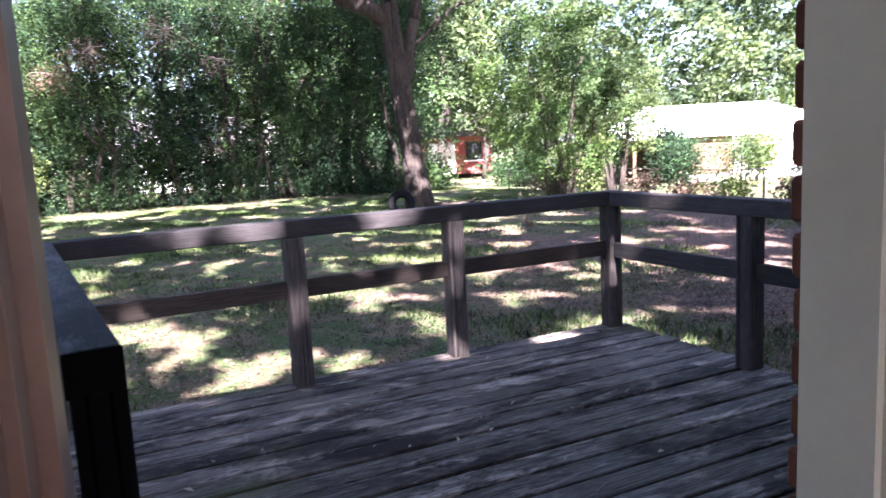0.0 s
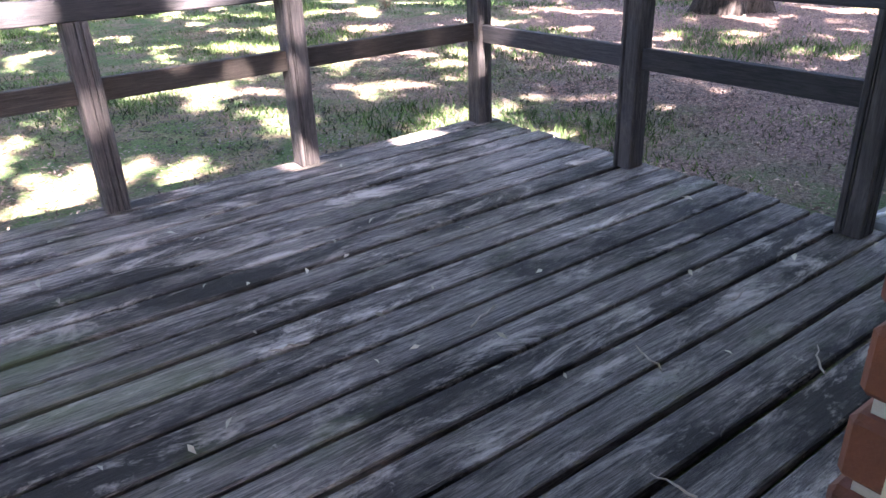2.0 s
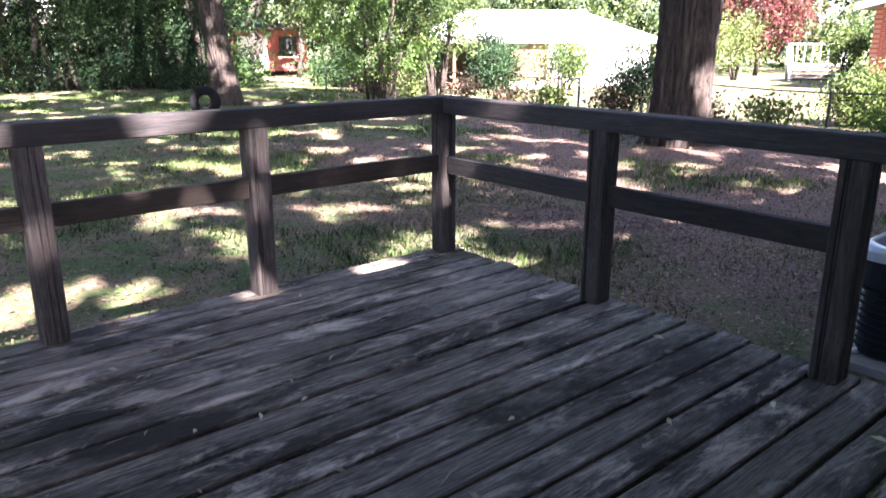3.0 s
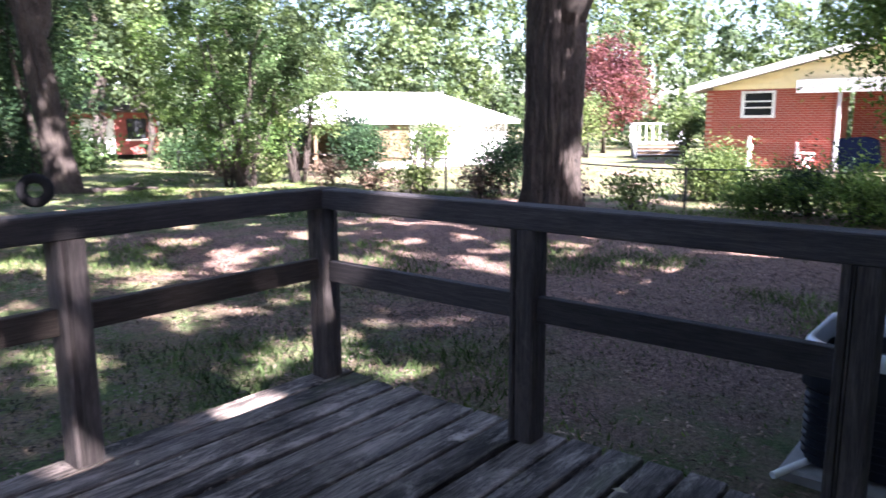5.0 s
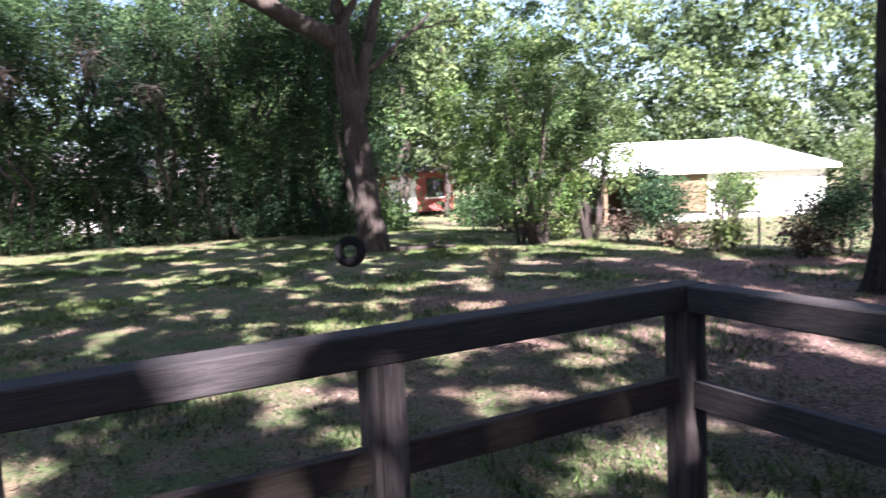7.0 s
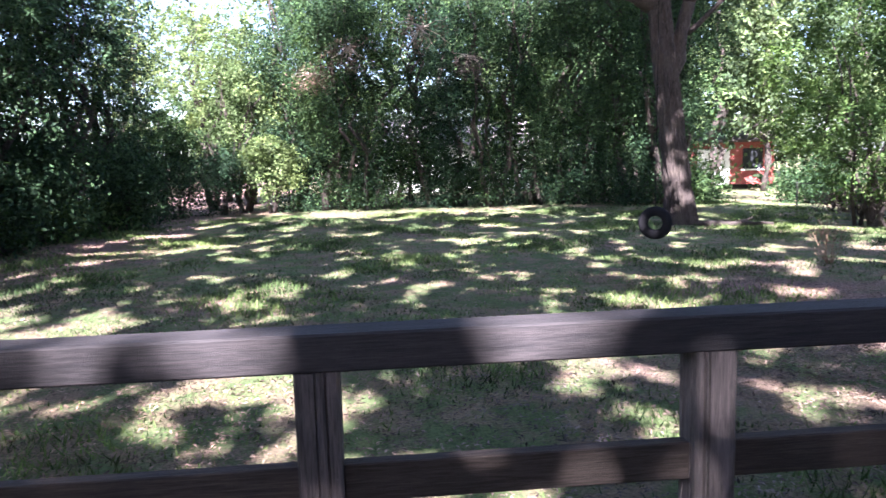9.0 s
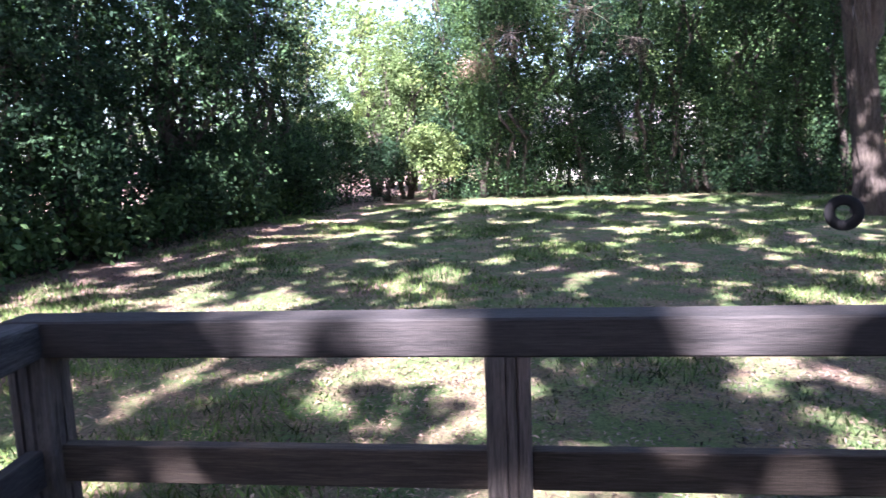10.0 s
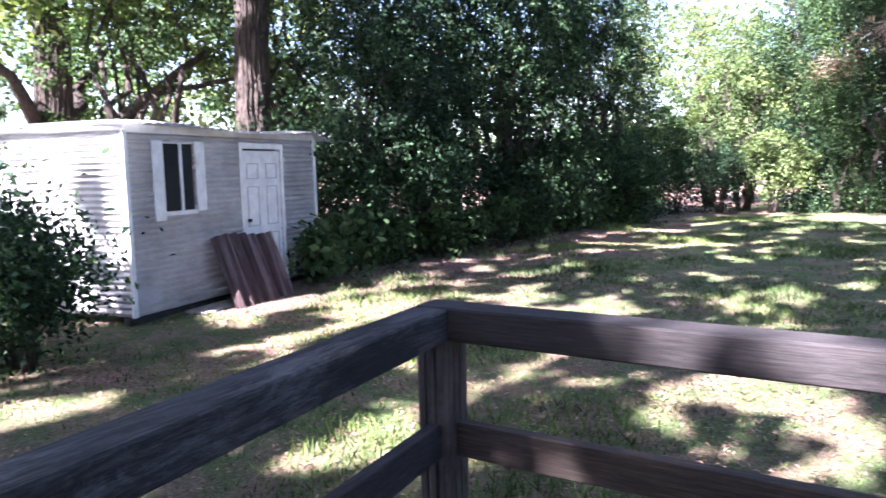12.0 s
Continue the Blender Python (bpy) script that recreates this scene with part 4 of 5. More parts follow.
big_tree("mossy_tree", "old tree with mossy branches behind the shed", (-17.3, 7.2), steps_of(-0.1, 7, 10, 0.45, 0.3, (0.5, 0)), [((0.1, 0, 2.0), (2.4, 2.2, 4.3), 0.2, 0.07), ((0.2, 0, 2.6), (-1.5, 2.5, 4.8), 0.18, 0.06), ((0.2, 0, 2.4), (1.2, -2.2, 4.4), 0.17, 0.05), ((1.4, 1.3, 3.4), (3.4, 3.0, 3.9), 0.08, 0.03)], [(0.3, 0, 7.5, 3.5, 3.5, 2.5), (2, 2, 5.5, 1.8, 1.8, 0.8)], 9000, 32, leafmat=leaf_bright)
for i, (x, y, h, r) in enumerate(((-17, 14, 9, 3), (-21, 12, 9, 3), (-24, 6, 8, 3), (-19.5, 3.5, 6.5, 2.2), (-26, 0, 9, 3))):
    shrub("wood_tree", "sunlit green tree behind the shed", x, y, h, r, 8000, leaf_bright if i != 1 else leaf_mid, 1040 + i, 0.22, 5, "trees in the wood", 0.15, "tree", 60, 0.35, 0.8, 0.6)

# along the fence on the far side
rng = random.Random(1100)
stems = [((rng.uniform(-0.3, 0.3), rng.uniform(-0.3, 0.3), -0.05), (rng.uniform(-1.5, 1.5), rng.uniform(-1, 1), rng.uniform(2.2, 4.2)), 0.05, 0.012) for _ in range(11)]
tree("camellia_tree", "large many-stemmed green shrub by the fence", (9.0, 13.4, gz(9.0, 13.4)), stems,
     [(-1.1, 0, 2.3, 1.1, 1.1, 0.75), (0.7, 0.3, 3.3, 1.2, 1.1, 0.9), (-0.5, 0.2, 4.4, 0.95, 0.9, 0.7), (1.5, -0.3, 2.2, 0.85, 0.8, 0.6), (0, 0, 1.1, 1.3, 1.1, 0.5), (-1.7, 0.3, 3.5, 0.75, 0.8, 0.6), (0.6, 0, 5.0, 0.6, 0.6, 0.4)],
     33000, 0.075, leaf_fresh, bark_dark, 1100, "tree", "", 46, 0.24, 0.2, spray=0.34)
# extra shrub in leaf_bright puts sun on the camellia's right side
shrub("camellia_tree", "yellow-green shrub standing for the camellia's sunlit side near the fence", 10.6, 13.0, 4.2, 1.3, 13000, leaf_bright, 1101, 0.08, 5, "", 0.3, "tree", 50, 0.28, spray=0.3)
shrub("fence_shrub", "leafy green shrub growing at the fence", 10.7, 10.4, 1.55, 0.6, 5200, leaf_dark, 1102, 0.065, 6, "shrubs at the fence", 0.15)
shrub("fence_shrub", "thin twiggy shrub growing at the fence", 10.9, 8.9, 1.7, 0.6, 1900, leaf_mid, 1103, 0.058, 8, "shrubs at the fence", 0.3)
shrub("fence_shrub", "dark purplish shrub behind the big tree", 10.9, 6.35, 1.35, 0.85, 6840, leaf_dark, 1104, 0.065, 6, "shrubs at the fence", 0.1)
shrub("fence_shrub", "bright yellow-green round bush beyond the fence", 12.9, 2.65, 0.85, 0.62, 12000, leaf_bright, 1105, 0.075, 6, "shrubs at the fence", 0.1)
for i in range(7):
    shrub("fence_shrub", "dark tangled shrub along the fence line", 11.0 + 0.25 * math.sin(i * 2.1), 1.1 - i * 0.75, 0.62 + 0.2 * math.sin(i * 1.3), 0.72, 5000, leaf_dark if i % 2 else leaf_fresh, 1110 + i, 0.066, 6, "shrubs at the fence", 0.05, "shrub", 34, 0.2)
for i in range(9):
    shrub("weed_clump", "tall pale weeds at the foot of the fence", 10.5 + 0.3 * math.sin(i * 1.7), 3.2 + i * 1.75, 0.55, 0.55, 700, leaf_bright if i % 3 == 0 else leaf_brown, 1130 + i, 0.10, 5, "weeds along the fence", 0.0, "weeds", 10, 0.14)
# slim tree with hanging foliage
tree("young_tree", "slim young tree with loose hanging green foliage", (9.6, -1.75, gz(9.6, -1.75)), [((0, 0, -0.1), (0.25, 0.15, 2.6), 0.07, 0.06), ((0.25, 0.15, 2.6), (0.55, -0.1, 5.2), 0.06, 0.03), ((0.25, 0.15, 2.3), (-0.2, 1.5, 3.6), 0.035, 0.012), ((0.2, 0.1, 1.9), (0.2, -1.2, 3.2), 0.03, 0.012)],
     [(0.1, 0.75, 3.0, 0.8, 0.95, 0.75), (0.2, -0.6, 2.9, 0.7, 0.9, 0.8), (0.3, 0.1, 4.4, 1.1, 1.3, 0.9), (0.1, 0.35, 1.75, 0.5, 0.6, 0.5), (0.3, -0.9, 1.7, 0.5, 0.6, 0.5)], 30000, 0.088, leaf_fresh, bark_dark, 1150, "tree", "", 18, 0.2)


# dry bare shrub standing in the lawn
def build_dry_shrub():
    ob = thing("dry_shrub", "small leafless dry shrub standing in the lawn", "shrub", at=pose(4.75, 8.45, gz(4.75, 8.45)))
    rng = random.Random(71)
    for i in range(13):
        a, lean = rng.uniform(0, 6.28), rng.uniform(0.1, 0.5)
        h = rng.uniform(0.4, 0.75)
        top = (lean * math.cos(a), lean * math.sin(a), h)
        bm = B()
        limb(bm, bend((0.03 * math.cos(a), 0.03 * math.sin(a), -0.02), top, 5, 0.05, 700 + i), [0.007, 0.006, 0.005, 0.004, 0.003, 0.002], 5)
        for k in range(3):
            f = rng.uniform(0.45, 0.9)
            p = Vector(top) * f
            limb(bm, bend(p, p + Vector((rng.uniform(-0.14, 0.14), rng.uniform(-0.14, 0.14), rng.uniform(0.08, 0.2))), 3, 0.03, 720 + i * 3 + k), [0.003, 0.0025, 0.002, 0.0015], 4)
        part("stem", bm, tan_dark, ob)


build_dry_shrub()


# fallen limb beside the foot of the forked tree
def build_fallen_limb():
    x, y = 6.3, 14.6
    bm = B()
    limb(bm, bend((-0.7, 0.12, 0.07), (0.95, -0.25, 0.05), 8, 0.05, 740), [0.075, 0.08, 0.078, 0.07, 0.065, 0.06, 0.05, 0.04, 0.03], 10, 0.1, 741)
    limb(bm, bend((0.2, -0.05, 0.08), (0.75, 0.28, 0.16), 4, 0.03, 742), [0.04, 0.034, 0.028, 0.02, 0.012], 7, 0.1, 743)
    ob = tagged(new("fallen_limb", mesh_of("fallen_limb", bm, bark_dark, True)), "dark fallen limb lying beside the forked tree", "branch")
    ob.matrix_world = pose(x, y, gz(x, y))


build_fallen_limb()


# ---- chain-link fence ----
def build_fence():
    fence = thing("chain_link_fence", "old dark chain-link fence with slim metal posts", "fence")
    X, y0, y1, top = 11.25, -9.0, 20.0, 0.30
    y = y0
    while y < y1 + 0.1:
        part("post", rod(B(), (X, y, gz(X, y) - 0.1), (X, y, gz(X, y) + 0.80), 0.028, sides=8), wire_metal, fence)
        y += 2.9
    bm = B()
    n = 30
    ys = [y0 + (y1 - y0) * i / n for i in range(n + 1)]
    limb(bm, [(X, y, gz(X, y) + 0.76) for y in ys], [0.017] * (n + 1), 6)
    part("top_rail", bm, wire_metal, fence)
    bm = B()
    y = y0
    while y < y1 - 0.75:
        for a, b in ((0.03, 0.74), (0.74, 0.03)):
            p, q = Vector((X, y, gz(X, y) + a)), Vector((X + 0.004, y + 0.71, gz(X, y + 0.71) + b))
            w = Vector((0, 0.0016, 0.0016 if a > b else -0.0016))
            d = Vector((0.002, 0, 0))
            vs = [bm.verts.new(c) for c in (p - w, p + w, q + w, q - w)]
            bm.faces.new(vs)
        y += 0.085
    tagged(part("wire_mesh", bm, wire_metal, fence), kind="stuff")


build_fence()


# ---- neighbouring houses ----
def build_white_house():
    # local frame: x along the front, y away from the lawn
    at = pose(16.9, 19.7, -1.0, 0, 0, math.degrees(math.atan2(-4.0, 7.6)))
    W, D, H = 8.6, 6.0, 2.2
    house = thing("white_house", "low white outbuilding with a pale roof and open carport", "house", at=at)
    c = 2.3
    part("wall", box(B(), (c, 0, 0), (W, 0.15, H)), white_paint, house)
    part("wall", box(B(), (W - 0.15, 0.152, 0), (W, D, H)), white_paint, house)
    # tan_dark paints the shade of the open carport onto its walls and timbers
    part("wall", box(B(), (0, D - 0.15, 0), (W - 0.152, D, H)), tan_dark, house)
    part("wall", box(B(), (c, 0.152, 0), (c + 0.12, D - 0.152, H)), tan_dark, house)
    part("floor_slab", box(B(), (0, 0, -0.1), (W, D, -0.002)), concrete, house)
    part("carport_post", box(B(), (c - 0.16, -0.02, 0), (c - 0.04, 0.10, H - 0.02)), white_paint, house)
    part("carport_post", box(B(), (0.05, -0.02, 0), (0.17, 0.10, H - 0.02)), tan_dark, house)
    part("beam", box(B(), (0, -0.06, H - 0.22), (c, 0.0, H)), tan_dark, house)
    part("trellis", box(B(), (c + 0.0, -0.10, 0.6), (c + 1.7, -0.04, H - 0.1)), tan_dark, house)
    part("door", box(B(), (c + 1.9, -0.035, 0.0), (c + 2.05, -0.002, H - 0.1)), old_white, house)
    part("vent", box(B(), (W - 1.2, -0.03, H - 0.5), (W - 0.95, -0.002, H - 0.38)), old_white, house)
    e = 0.4
    bm = B()
    pts = [(-e, -e, H), (W + e, -e, H), (W + e, D + e, H), (-e, D + e, H), (1.2, D / 2, H + 1.25), (W - 2.0, D / 2, H + 1.25)]
    lowv = [bm.verts.new(p) for p in pts]
    lowb = [bm.verts.new((p[0], p[1], p[2] - 0.14)) for p in pts[:4]]
    for f in ((0, 1, 5, 4), (1, 2, 5), (2, 3, 4, 5), (3, 0, 4)):
        bm.faces.new([lowv[i] for i in f])
    for i in range(4):
        bm.faces.new((lowb[i], lowb[(i + 1) % 4], lowv[(i + 1) % 4], lowv[i]))
    bm.faces.new(lowb[::-1])
    part("roof", bm, roof_white, house, "pale sunlit roof")


build_white_house()


def build_brick_house():
    house = thing("brick_house", "red brick house with a yellow gable and white awning", "house", at=pose(24.0, 0, -0.5))
    # bricks run along local x: build walls in turned frames
    def wall(name, length, height, m, mat):
        ob = part(name, prism(B(), [(0, 0), (length, 0), (length, height), (0, height)], -0.2, 0.0, 2), mat, house)
        ob.matrix_local = m
        return ob
    H = 2.68
    # the gable wall has a window opening: four pieces round it
    turn = Matrix(((0, 0, -1, 0), (-1, 0, 0, 6.65), (0, 1, 0, 0), (0, 0, 0, 1)))
    wy0, wy1, wz0, wz1 = 0.99, 2.10, 1.72, 2.62
    for u0, u1, v0, v1 in ((0, wy0, 0, H), (wy0, wy1, 0, wz0), (wy1, 3.85, 0, H), (wy0, wy1, wz1, H)):
        ob = part("wall", prism(B(), [(u0, v0), (u1, v0), (u1, v1), (u0, v1)], -0.2, 0.0, 2), brick_red, house)
        ob.matrix_local = turn
    ob = part("wall", prism(B(), [(0, 0), (9.0, 0), (9.0, H), (0, H)], -0.2, 0.0, 2), brick_red, house)
    ob.matrix_local = Matrix.Translation((2.2, 2.6, 0)) @ Matrix(((0, 0, -1, 0), (-1, 0, 0, 0), (0, 1, 0, 0), (0, 0, 0, 1)))
    ob = part("wall", prism(B(), [(0, 0), (2.2, 0), (2.2, H), (0, H)], -0.2, 0.0, 2), brick_red, house)
    ob.matrix_local = Matrix(((1, 0, 0, 0.2), (0, 0, -1, 2.8), (0, 1, 0, 0), (0, 0, 0, 1)))
    ob = part("wall", prism(B(), [(0, 0), (11, 0), (11, H), (0, H)], -0.2, 0.0, 2), brick_red, house)
    ob.matrix_local = Matrix(((1, 0, 0, 0.0), (0, 0, 1, 6.85), (0, 1, 0, 0), (0, 0, 0, 1)))
    win = part("window", box(B(), (0.08, 6.65 - wy1, wz0), (0.1, 6.65 - wy0, wz1)), dark_glass, house, "white metal window with level bars")
    ya, yb = 6.65 - wy1, 6.65 - wy0
    for lo, hi in (((-0.03, ya, wz0), (0.06, ya + 0.10, wz1)), ((-0.03, yb - 0.10, wz0), (0.06, yb, wz1)), ((-0.03, ya + 0.1, wz1 - 0.07), (0.06, yb - 0.1, wz1)), ((-0.05, ya + 0.1, wz0), (0.06, yb - 0.1, wz0 + 0.09))):
        part("window_frame", box(B(), lo, hi), old_white, win)
    for k in (0.32, 0.53):
        part("window_bar", box(B(), (0.0, ya + 0.1, wz0 + k), (0.05, yb - 0.1, wz0 + k + 0.05)), old_white, win)
    # gable with level boards
    peak_y, peak_z, ev = 0.0, 4.35, 7.35
    slope = (peak_z - H) / (ev - peak_y)
    n = 9
    for i in range(n):
        z0, z1 = H + i * 0.18, H + (i + 1) * 0.18 - 0.012
        y_hi = min(6.65, ev - (z1 - H) / slope - 0.2)
        if y_hi < 0.3:
            break
        part("gable_board", prism(B(), [(-y_hi, z0), (y_hi, z0), (y_hi, z1), (-y_hi, z1)], -0.03 - 0.0, 0.02, 0), siding_yellow, house)
    part("gable_backing", prism(B(), [(-6.65, H), (6.65, H), (6.65, H + 0.1), (0, peak_z - 0.05), (-6.65, H + 0.1)], 0.03, 0.08, 0), siding_yellow, house)
    bm = B()
    prism(bm, [(ev, H - 0.05), (ev, H + 0.12), (peak_y, peak_z + 0.17), (-ev, H + 0.12), (-ev, H - 0.05), (peak_y, peak_z)], -0.45, 11.5, 0)
    part("roof", bm, roof_grey, house, "grey roof with pale edge boards")
    bm = B()
    prism(bm, [(ev + 0.02, H - 0.09), (ev + 0.02, H + 0.13), (peak_y, peak_z + 0.18), (peak_y, peak_z - 0.04)], -0.49, -0.452, 0)
    part("fascia", bm, old_white, house)
    # awning of white slats over the porch
    aw = part("awning", box(B(), (-0.35, -2.5, 2.88), (2.2, 3.84, 2.92)), grey_white, house, "white slatted metal awning")
    for k in range(5):
        part("slat", box(B(), (-0.40, -2.5, 2.50 + k * 0.085), (-0.36, 3.84, 2.57 + k * 0.085), 0.006), grey_white, aw)
    part("awning_post", box(B(), (-0.32, 2.52, 0), (-0.22, 2.62, 2.5)), grey_white, house)
    part("awning_post", box(B(), (-0.32, -2.4, 0), (-0.22, -2.3, 2.5)), grey_white, house)
    # porch things
    ch = thing("lawn_chair", "white folding lawn chair with striped webbing", "chair", at=pose(23.2, 3.35, -0.5, 0, 0, 20))
    part("seat", box(B(), (-0.25, -0.25, 0.38), (0.25, 0.25, 0.41)), plain("stripe_red", (0.5, 0.2, 0.22), 0.7), ch)
    bm = box(B(), (-0.25, 0.22, 0.40), (0.25, 0.25, 0.95))
    part("backrest", bm, plain("stripe_pale", (0.6, 0.42, 0.45), 0.7), ch)
    for x in (-0.27, 0.27):
        part("leg", rod(B(), (x, -0.3, 0), (x, 0.25, 0.6), 0.015, sides=6), white_paint, ch)
        part("leg", rod(B(), (x, 0.3, 0), (x, -0.25, 0.6), 0.015, sides=6), white_paint, ch)
        part("armrest", box(B(), (x - 0.02, -0.28, 0.60), (x + 0.02, 0.25, 0.62)), white_paint, ch)
    gr = thing("covered_grill", "dark blue cloth cover over a grill", "grill cover", at=pose(24.7, 2.2, -0.75))
    bm = B()
    prism(bm, [(-0.75, 0.55), (-0.62, 1.25), (-0.3, 1.36), (0.45, 1.30), (0.8, 1.1), (0.6, 0.5), (0.1, 0.15), (-0.45, 0.25)], -0.35, 0.35, 0)
    part("cover", bm, blue_cloth, gr)
    part("leg", box(B(), (-0.3, -0.5, 0), (0.3, 0.45, 0.3)), dark_gap, gr)
    st = thing("statue_post", "pale weathered garden post beside the brick house", "garden post", at=pose(23.0, 5.0, -0.5))
    bm = B()
    limb(bm, [(0, 0, 0), (0, 0, 0.45), (0.02, 0, 0.8), (0, 0.02, 1.0), (0, 0, 1.12)], [0.09, 0.075, 0.10, 0.045, 0.06], 10, 0.1, 4)
    part("shaft", bm, old_white, st)


build_brick_house()


def build_steps():
    st = thing("porch_steps", "white painted wooden steps with railings", "steps", at=pose(28.2, 10.2, -0.62, 0, 0, -60) @ Matrix.Diagonal((1.25, 1, 0.85, 1)))
    for i in range(5):
        part("tread", box(B(), (-0.8, 0.28 * i, 0.18 * (i + 1) - 0.04), (0.8, 0.28 * i + 0.30, 0.18 * (i + 1)), 0.005), grey_white, st)
    for i in range(5):
        part("riser", box(B(), (-0.76, 0.28 * i + 0.03, 0.18 * i), (0.76, 0.28 * i + 0.05, 0.18 * (i + 1) - 0.041)), tan_dark, st)
    for x in (-0.86, 0.82):
        part("stringer", prism(B(), [(-0.02, 0.0), (0.3, 0.0), (1.5, 0.62), (3.1, 0.68), (3.1, 0.92), (1.42, 0.92), (-0.02, 0.2)], x, x + 0.04, 0), grey_white, st)
    part("landing", box(B(), (-0.8, 1.42, 0.86), (0.8, 3.2, 0.92)), grey_white, st)
    for x in (-0.82, 0.82):
        part("handrail", rod(B(), (x, 0.0, 1.0), (x, 1.5, 1.9), 0.04, sides=6), grey_white, st)
        part("handrail", rod(B(), (x, 1.5, 1.9), (x, 3.2, 1.9), 0.04, sides=6), grey_white, st)
        for i in range(10):
            y = 0.05 + i * 0.33
            zb = 0.18 * min(5, 1 + y / 0.28) - 0.1
            part("baluster", box(B(), (x - 0.02, y, max(0, zb)), (x + 0.02, y + 0.04, 1.0 + min(0.9, y * 0.6))), grey_white, st)
    for x in (-0.5, -0.25, 0, 0.25, 0.5):
        part("baluster", box(B(), (x - 0.02, 3.15, 0.92), (x + 0.02, 3.19, 1.88)), grey_white, st)
    part("handrail", rod(B(), (-0.8, 3.18, 1.9), (0.8, 3.18, 1.9), 0.04, sides=6), grey_white, st)
    for x in (-0.75, 0.75):
        part("post", box(B(), (x - 0.05, 3.0, 0), (x + 0.05, 3.1, 0.86)), grey_white, st)


build_steps()


def build_far_house():
    h = thing("far_brick_house", "distant red brick house half hidden by trees", "house", at=pose(15.2, 41.5, -0.7, 0, 0, -25))
    ob = part("wall", prism(B(), [(0, 0), (6.6, 0), (6.6, 2.5), (0, 2.5)], -7.0, 0.0, 2), brick_far, h)
    ob.matrix_local = Matrix(((1, 0, 0, 0), (0, 0, -1, 0), (0, 1, 0, 0), (0, 0, 0, 1)))
    part("roof", prism(B(), [(-0.5, 2.45), (-0.5, 2.6), (3.5, 4.2), (7.5, 2.6), (7.5, 2.45)], -0.4, 7.0, 0), roof_dark, h)
    part("garage_door", box(B(), (2.4, -0.06, 0.0), (4.2, -0.003, 2.1), 0.01), white_paint, h)
    w = part("window", box(B(), (4.9, -0.03, 0.9), (6.0, -0.003, 2.1)), dark_glass, h)
    part("window_frame", box(B(), (4.8, -0.05, 0.8), (6.1, -0.031, 0.9)), white_paint, w)
    h2 = thing("far_white_house", "distant pale house seen through the trees", "house", at=pose(-2.5, 36.5, -0.6, 0, 0, 3))
    part("wall", box(B(), (0, 0, 0), (9, 6, 2.5)), white_paint, h2)
    part("roof", prism(B(), [(-0.4, 2.5), (-0.4, 2.6), (3, 4.1), (6.4, 2.6), (6.4, 2.5)], -0.4, 9.4, 0), plain("roof_pale", (0.24, 0.215, 0.20), 0.9), h2)


build_far_house()

# wine-red ornamental tree
tree("plum_tree", "wine-red ornamental tree beside the houses", (36.5, 17.2, -0.7), [((0, 0, -0.1), (0, 0, 4), 0.15, 0.05), ((0, 0, 1.5), (1.2, 0.4, 4.5), 0.08, 0.03)], [(0, 0, 3.4, 2.6, 2.6, 2.2), (0.3, 0, 5.2, 1.6, 1.6, 1.3)], 9000, 0.2, leaf_red, bark_dark, 1300, "tree", "", 20, 0.3)
for i, (x, y, h, r, m) in enumerate(((29.5, 14.5, 3.2, 1.9, leaf_bright), (27.6, 9.0, 2.4, 0.9, leaf_bright), (33, 19, 3.5, 2.2, leaf_bright), (13.6, 17.5, 2.3, 0.9, leaf_dark), (15.2, 15.6, 2.0, 0.75, leaf_dark), (18.2, 14.8, 1.5, 0.7, leaf_bright))):
    shrub("garden_shrub", "sunlit garden shrub between the houses", x, y, h, r, 2600, m, 1320 + i, 0.13, 5, "garden shrubs", 0.1)

# ---- distant woods ----
def build_woods():
    rng = np.random.default_rng(9)
    blobs = []
    thin = []
    for a in np.concatenate([np.arange(-85, 10, 4.5), np.arange(10, 102, 2.7)]):
        az = radians(a)
        for k in range(2):
            d = 52 + 12 * k + rng.uniform(-6, 6)
            x, y = -2 + d * math.sin(az), -2 + d * math.cos(az)
            h = (rng.uniform(8.5, 10.5) if 69 < a < 82 else rng.uniform(13, 17)) + (1.5 if 69 < a < 82 else 3) * k
            for f in (0.08, 0.2, 0.34, 0.48, 0.62, 0.76, 0.9):
                r = rng.uniform(2.0, 3.2) * (1.15 - 0.5 * abs(f - 0.5))
                (thin if a < 10 else blobs).append((x + rng.uniform(-1.3, 1.3), y + rng.uniform(-1.3, 1.3), -1 + h * f, r, r, h * 0.12))
    dense, loose = lumps(blobs, 235000, 130, 1.2, 10), lumps(thin, 34000, 90, 1.1, 14)
    pts, face = (np.concatenate(v) for v in zip(dense, loose))
    core = np.array(blobs + thin)
    core[:, 3:] *= 0.75
    inner = clumps(core, 62000, 12, 0.6, 11, 0.1)
    tagged(new("distant_woods", leaves("distant_woods", pts, 0.285, leaf_far, 12, aspect=0.62, facing=face)), "distant wood of tall sunlit broadleaf trees", "woods", kind="stuff")
    tagged(new("distant_woods_depth", leaves("distant_woods_depth", inner, 0.45, leaf_far, 13, aspect=0.7)), "shaded leafy depth of the distant wood", "woods", kind="stuff")


build_woods()


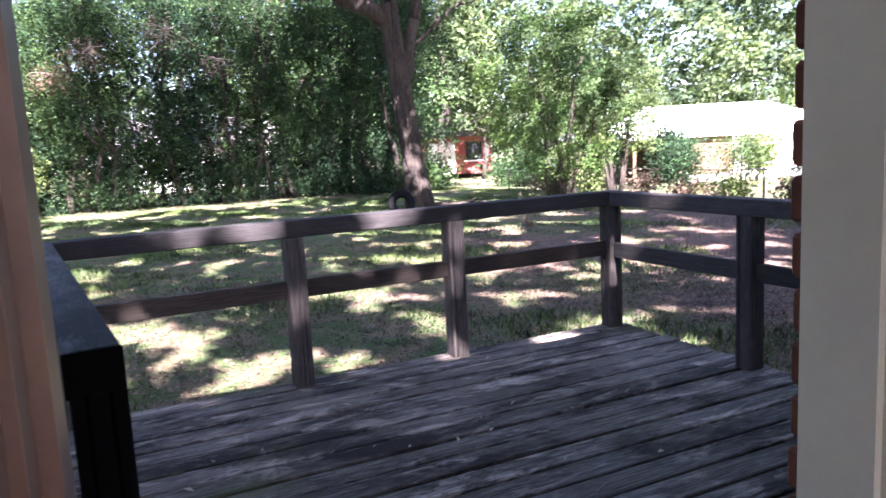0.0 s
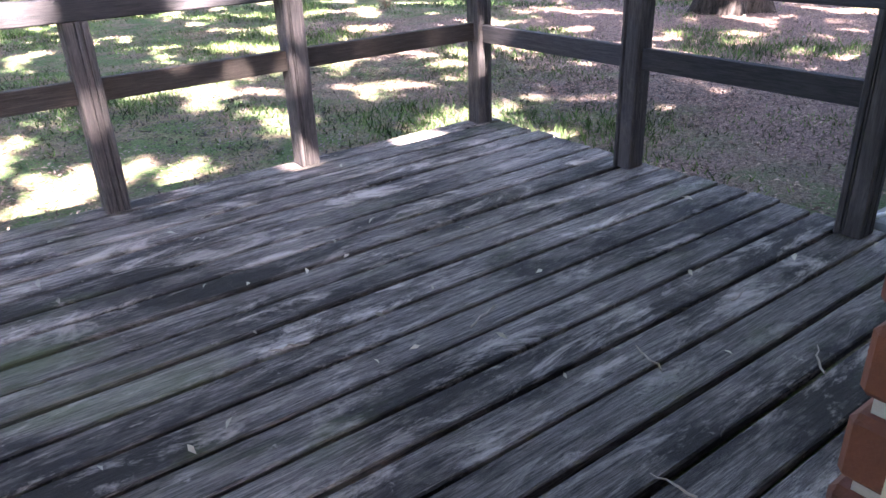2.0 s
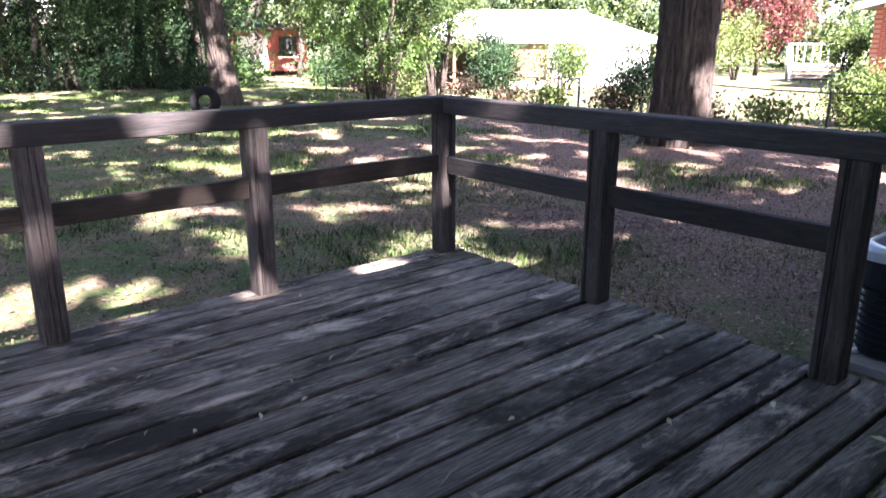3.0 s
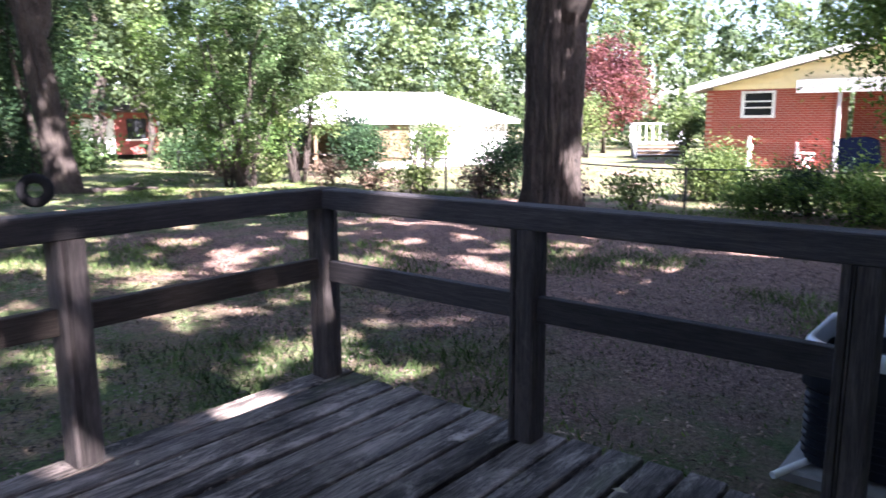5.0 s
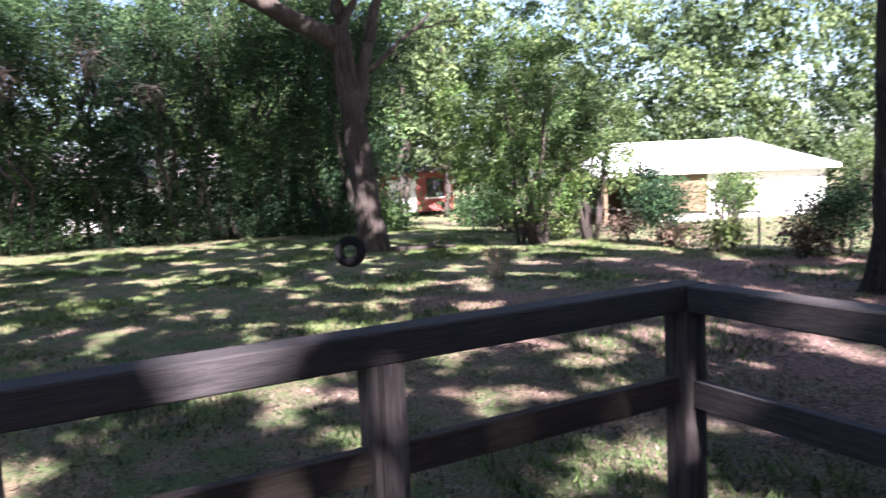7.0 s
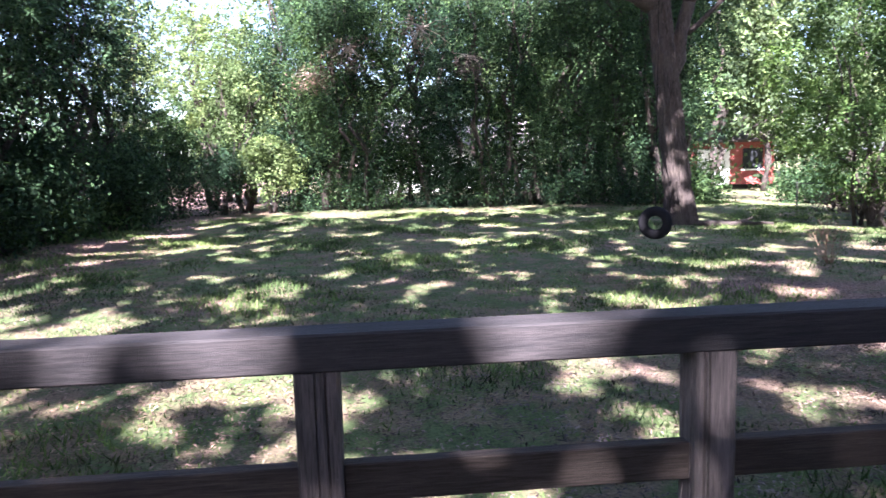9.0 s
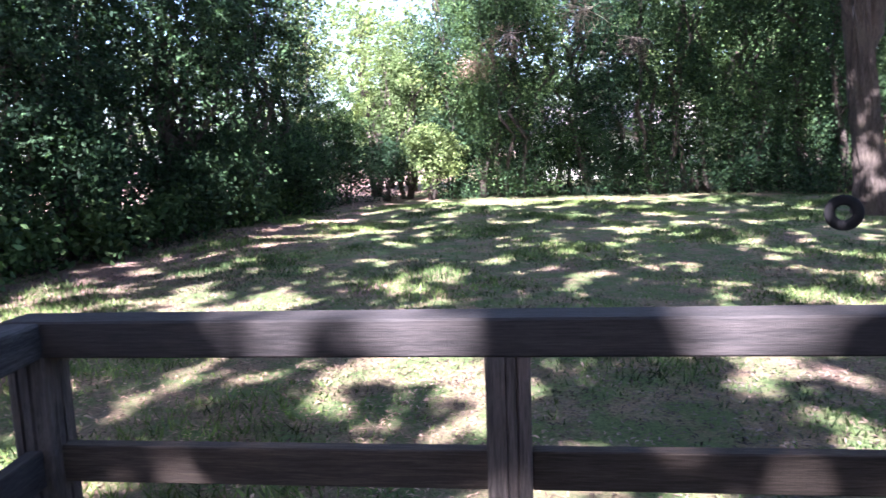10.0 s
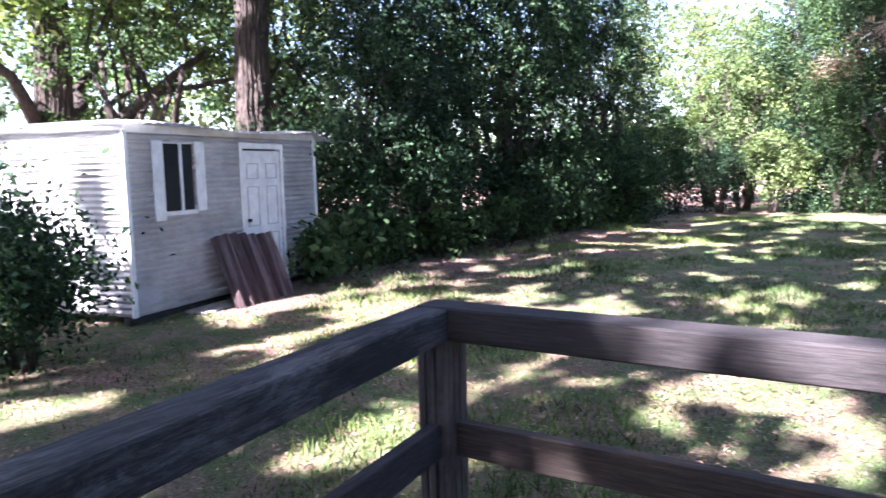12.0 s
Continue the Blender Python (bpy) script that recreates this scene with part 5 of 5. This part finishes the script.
# ---- grass, weeds and fallen leaves ----
def scatter(n, seed, x0, x1, y0, y1, near=1.6):
    rng = np.random.default_rng(seed)
    x, y = rng.uniform(x0, x1, n), y0 + (y1 - y0) * rng.uniform(0, 1, n) ** near
    ok = ~((x > -3.45) & (x < 0.12) & (y < 0.09)) & ~((x > 1.15) & (x < 2.2) & (y < -1.6))
    return x[ok], y[ok], rng


def build_grass():
    x, y, rng = scatter(270000, 21, -10.5, 10.8, -2.6, 22, 1.5)
    patch = np.sin(1.3 * x + 0.7 * np.sin(0.8 * y)) * np.sin(1.1 * y + 0.9 * np.sin(0.6 * x)) + 0.5 * np.sin(3.1 * x + 2) * np.sin(2.7 * y)
    keep = patch + rng.normal(size=len(x)) * 0.5 > -0.1 + 0.3 * np.clip((x + 0.5) / 5, 0, 1) * (y < 9) + 0.22 * (y < 5.5)
    x, y = x[keep], y[keep]
    n = len(x)
    h = rng.uniform(0.025, 0.078, n) * (0.7 + 0.75 * (patch[keep] > 0.45))
    a = rng.uniform(0, 2 * math.pi, n)
    w = rng.uniform(0.004, 0.009, n) * (1 + 0.06 * y)
    z = ground_z(x, y)
    lx, ly = rng.normal(size=n) * h * 0.5, rng.normal(size=n) * h * 0.5
    v = np.stack([np.stack([x - w * np.cos(a), y - w * np.sin(a), z - 0.005], -1), np.stack([x + w * np.cos(a), y + w * np.sin(a), z - 0.005], -1), np.stack([x + lx, y + ly, z + h], -1)], 1).reshape(-1, 3)
    tagged(new("grass", quick_mesh("grass", v, np.arange(3 * n).reshape(-1, 3), grass_blade)), "thin uneven grass tufts on the lawn", "grass", kind="stuff")


build_grass()


def build_litter():
    parts = []
    x, y, rng = scatter(40000, 22, 0.9, 9.5, -3, 9, 1.7)
    parts.append(np.stack([x, y], -1))
    x, y, rng = scatter(6000, 23, -9.5, -2.5, 0, 9, 1.2)
    parts.append(np.stack([x, y], -1))
    x, y, rng = scatter(12000, 24, -10.2, -6.0, 4, 16, 1.0)
    parts.append(np.stack([x, y], -1))
    x, y, rng = scatter(13000, 26, -4.5, 3, 0, 6, 1.0)
    parts.append(np.stack([x, y], -1))
    x, y, rng = scatter(27000, 27, -8.5, 3.5, 0, 10, 1.2)
    parts.append(np.stack([x, y], -1))
    xy = np.concatenate(parts)
    z = ground_z(xy[:, 0], xy[:, 1]) + rng.uniform(0.004, 0.022, len(xy))
    me = leaves("leaf_litter", np.column_stack([xy, z]), 0.041, leaf_dead, 25, flat=0.75, aspect=0.32)
    tagged(new("leaf_litter", me), "fallen brown and grey leaves on the ground", "fallen leaves", kind="stuff")


build_litter()

# single fallen leaves on the deck
LEAF = leaves("fallen_leaf", np.array([[0, 0, 0.006]]), 0.068, leaf_pale, 2, flat=0.9, aspect=0.35)
rng = random.Random(8)
spots = [(-1.273, -0.673), (-2.427, -0.559), (-1.729, -1.129), (-2.042, -1.40), (-1.482, -2.161), (-1.484, -1.901), (-1.055, -2.37), (-1.057, -1.204), (-1.839, -1.773), (-0.05, -2.30)]
spots += [(rng.uniform(-3.1, 0.0), rng.uniform(-3.0, -0.1)) for _ in range(46)]
for x, y in spots:
    ob = tagged(new("fallen_leaf", LEAF), "small pale dry leaf lying on the deck", "leaf", "fallen leaves on the deck")
    ob.matrix_world = pose(x, y, 0.001, rng.uniform(-8, 8), rng.uniform(-8, 8), rng.uniform(0, 360)) @ Matrix.Scale(rng.uniform(0.5, 1.2), 4)


def build_dead_branches():
    for i, (x, y, z, r) in enumerate(((-2.6, 23.0, 5.0, 0.9), (-0.2, 22.8, 5.6, 1.1), (-3.8, 23.4, 4.2, 0.7), (1.4, 22.6, 4.6, 0.6))):
        rng = random.Random(1500 + i)
        ob = thing("dead_branch", "dead brown branch hanging in the dark trees", "branch", "dead branches in the trees")
        for j in range(16):
            a, e = rng.uniform(0, 6.28), rng.uniform(-1.1, 0.25)
            d = Vector((math.cos(a) * math.cos(e), math.sin(a) * math.cos(e) * 0.6, math.sin(e))) * r * rng.uniform(0.6, 1.2)
            part("twig", limb(B(), bend((x, y, z), Vector((x, y, z)) + d, 4, 0.12, 1600 + i * 20 + j), [0.016, 0.013, 0.010, 0.007, 0.004], 4), pale_twig, ob)
        lv = new("foliage", leaves("foliage", clumps([(x, y, z - 0.25, r, r * 0.5, r * 0.6)], 700, 14, 0.12, 1650 + i, 0.2), 0.08, leaf_brown, 1660 + i))
        lv.parent = ob


build_dead_branches()
for i, (x, y, a, ln) in enumerate(((-1.45, -1.78, 20, 0.16), (-1.25, -2.25, 70, 0.13), (-1.95, -2.45, 130, 0.2), (-0.75, -2.2, 10, 0.1), (-2.0, -1.55, 160, 0.12), (-0.9, -2.55, 35, 0.14), (-1.6, -2.6, 100, 0.11))):
    bm = B()
    limb(bm, bend((-ln / 2, 0, 0.006), (ln / 2, 0, 0.006), 5, 0.012, 1700 + i), [0.003, 0.0032, 0.003, 0.0026, 0.002, 0.0015], 5)
    ob = tagged(new("twig", mesh_of("twig", bm, pale_twig)), "thin dry twig lying on the deck boards", "twig", "twigs on the deck")
    ob.matrix_world = pose(x, y, 0.002, 0, 0, a)
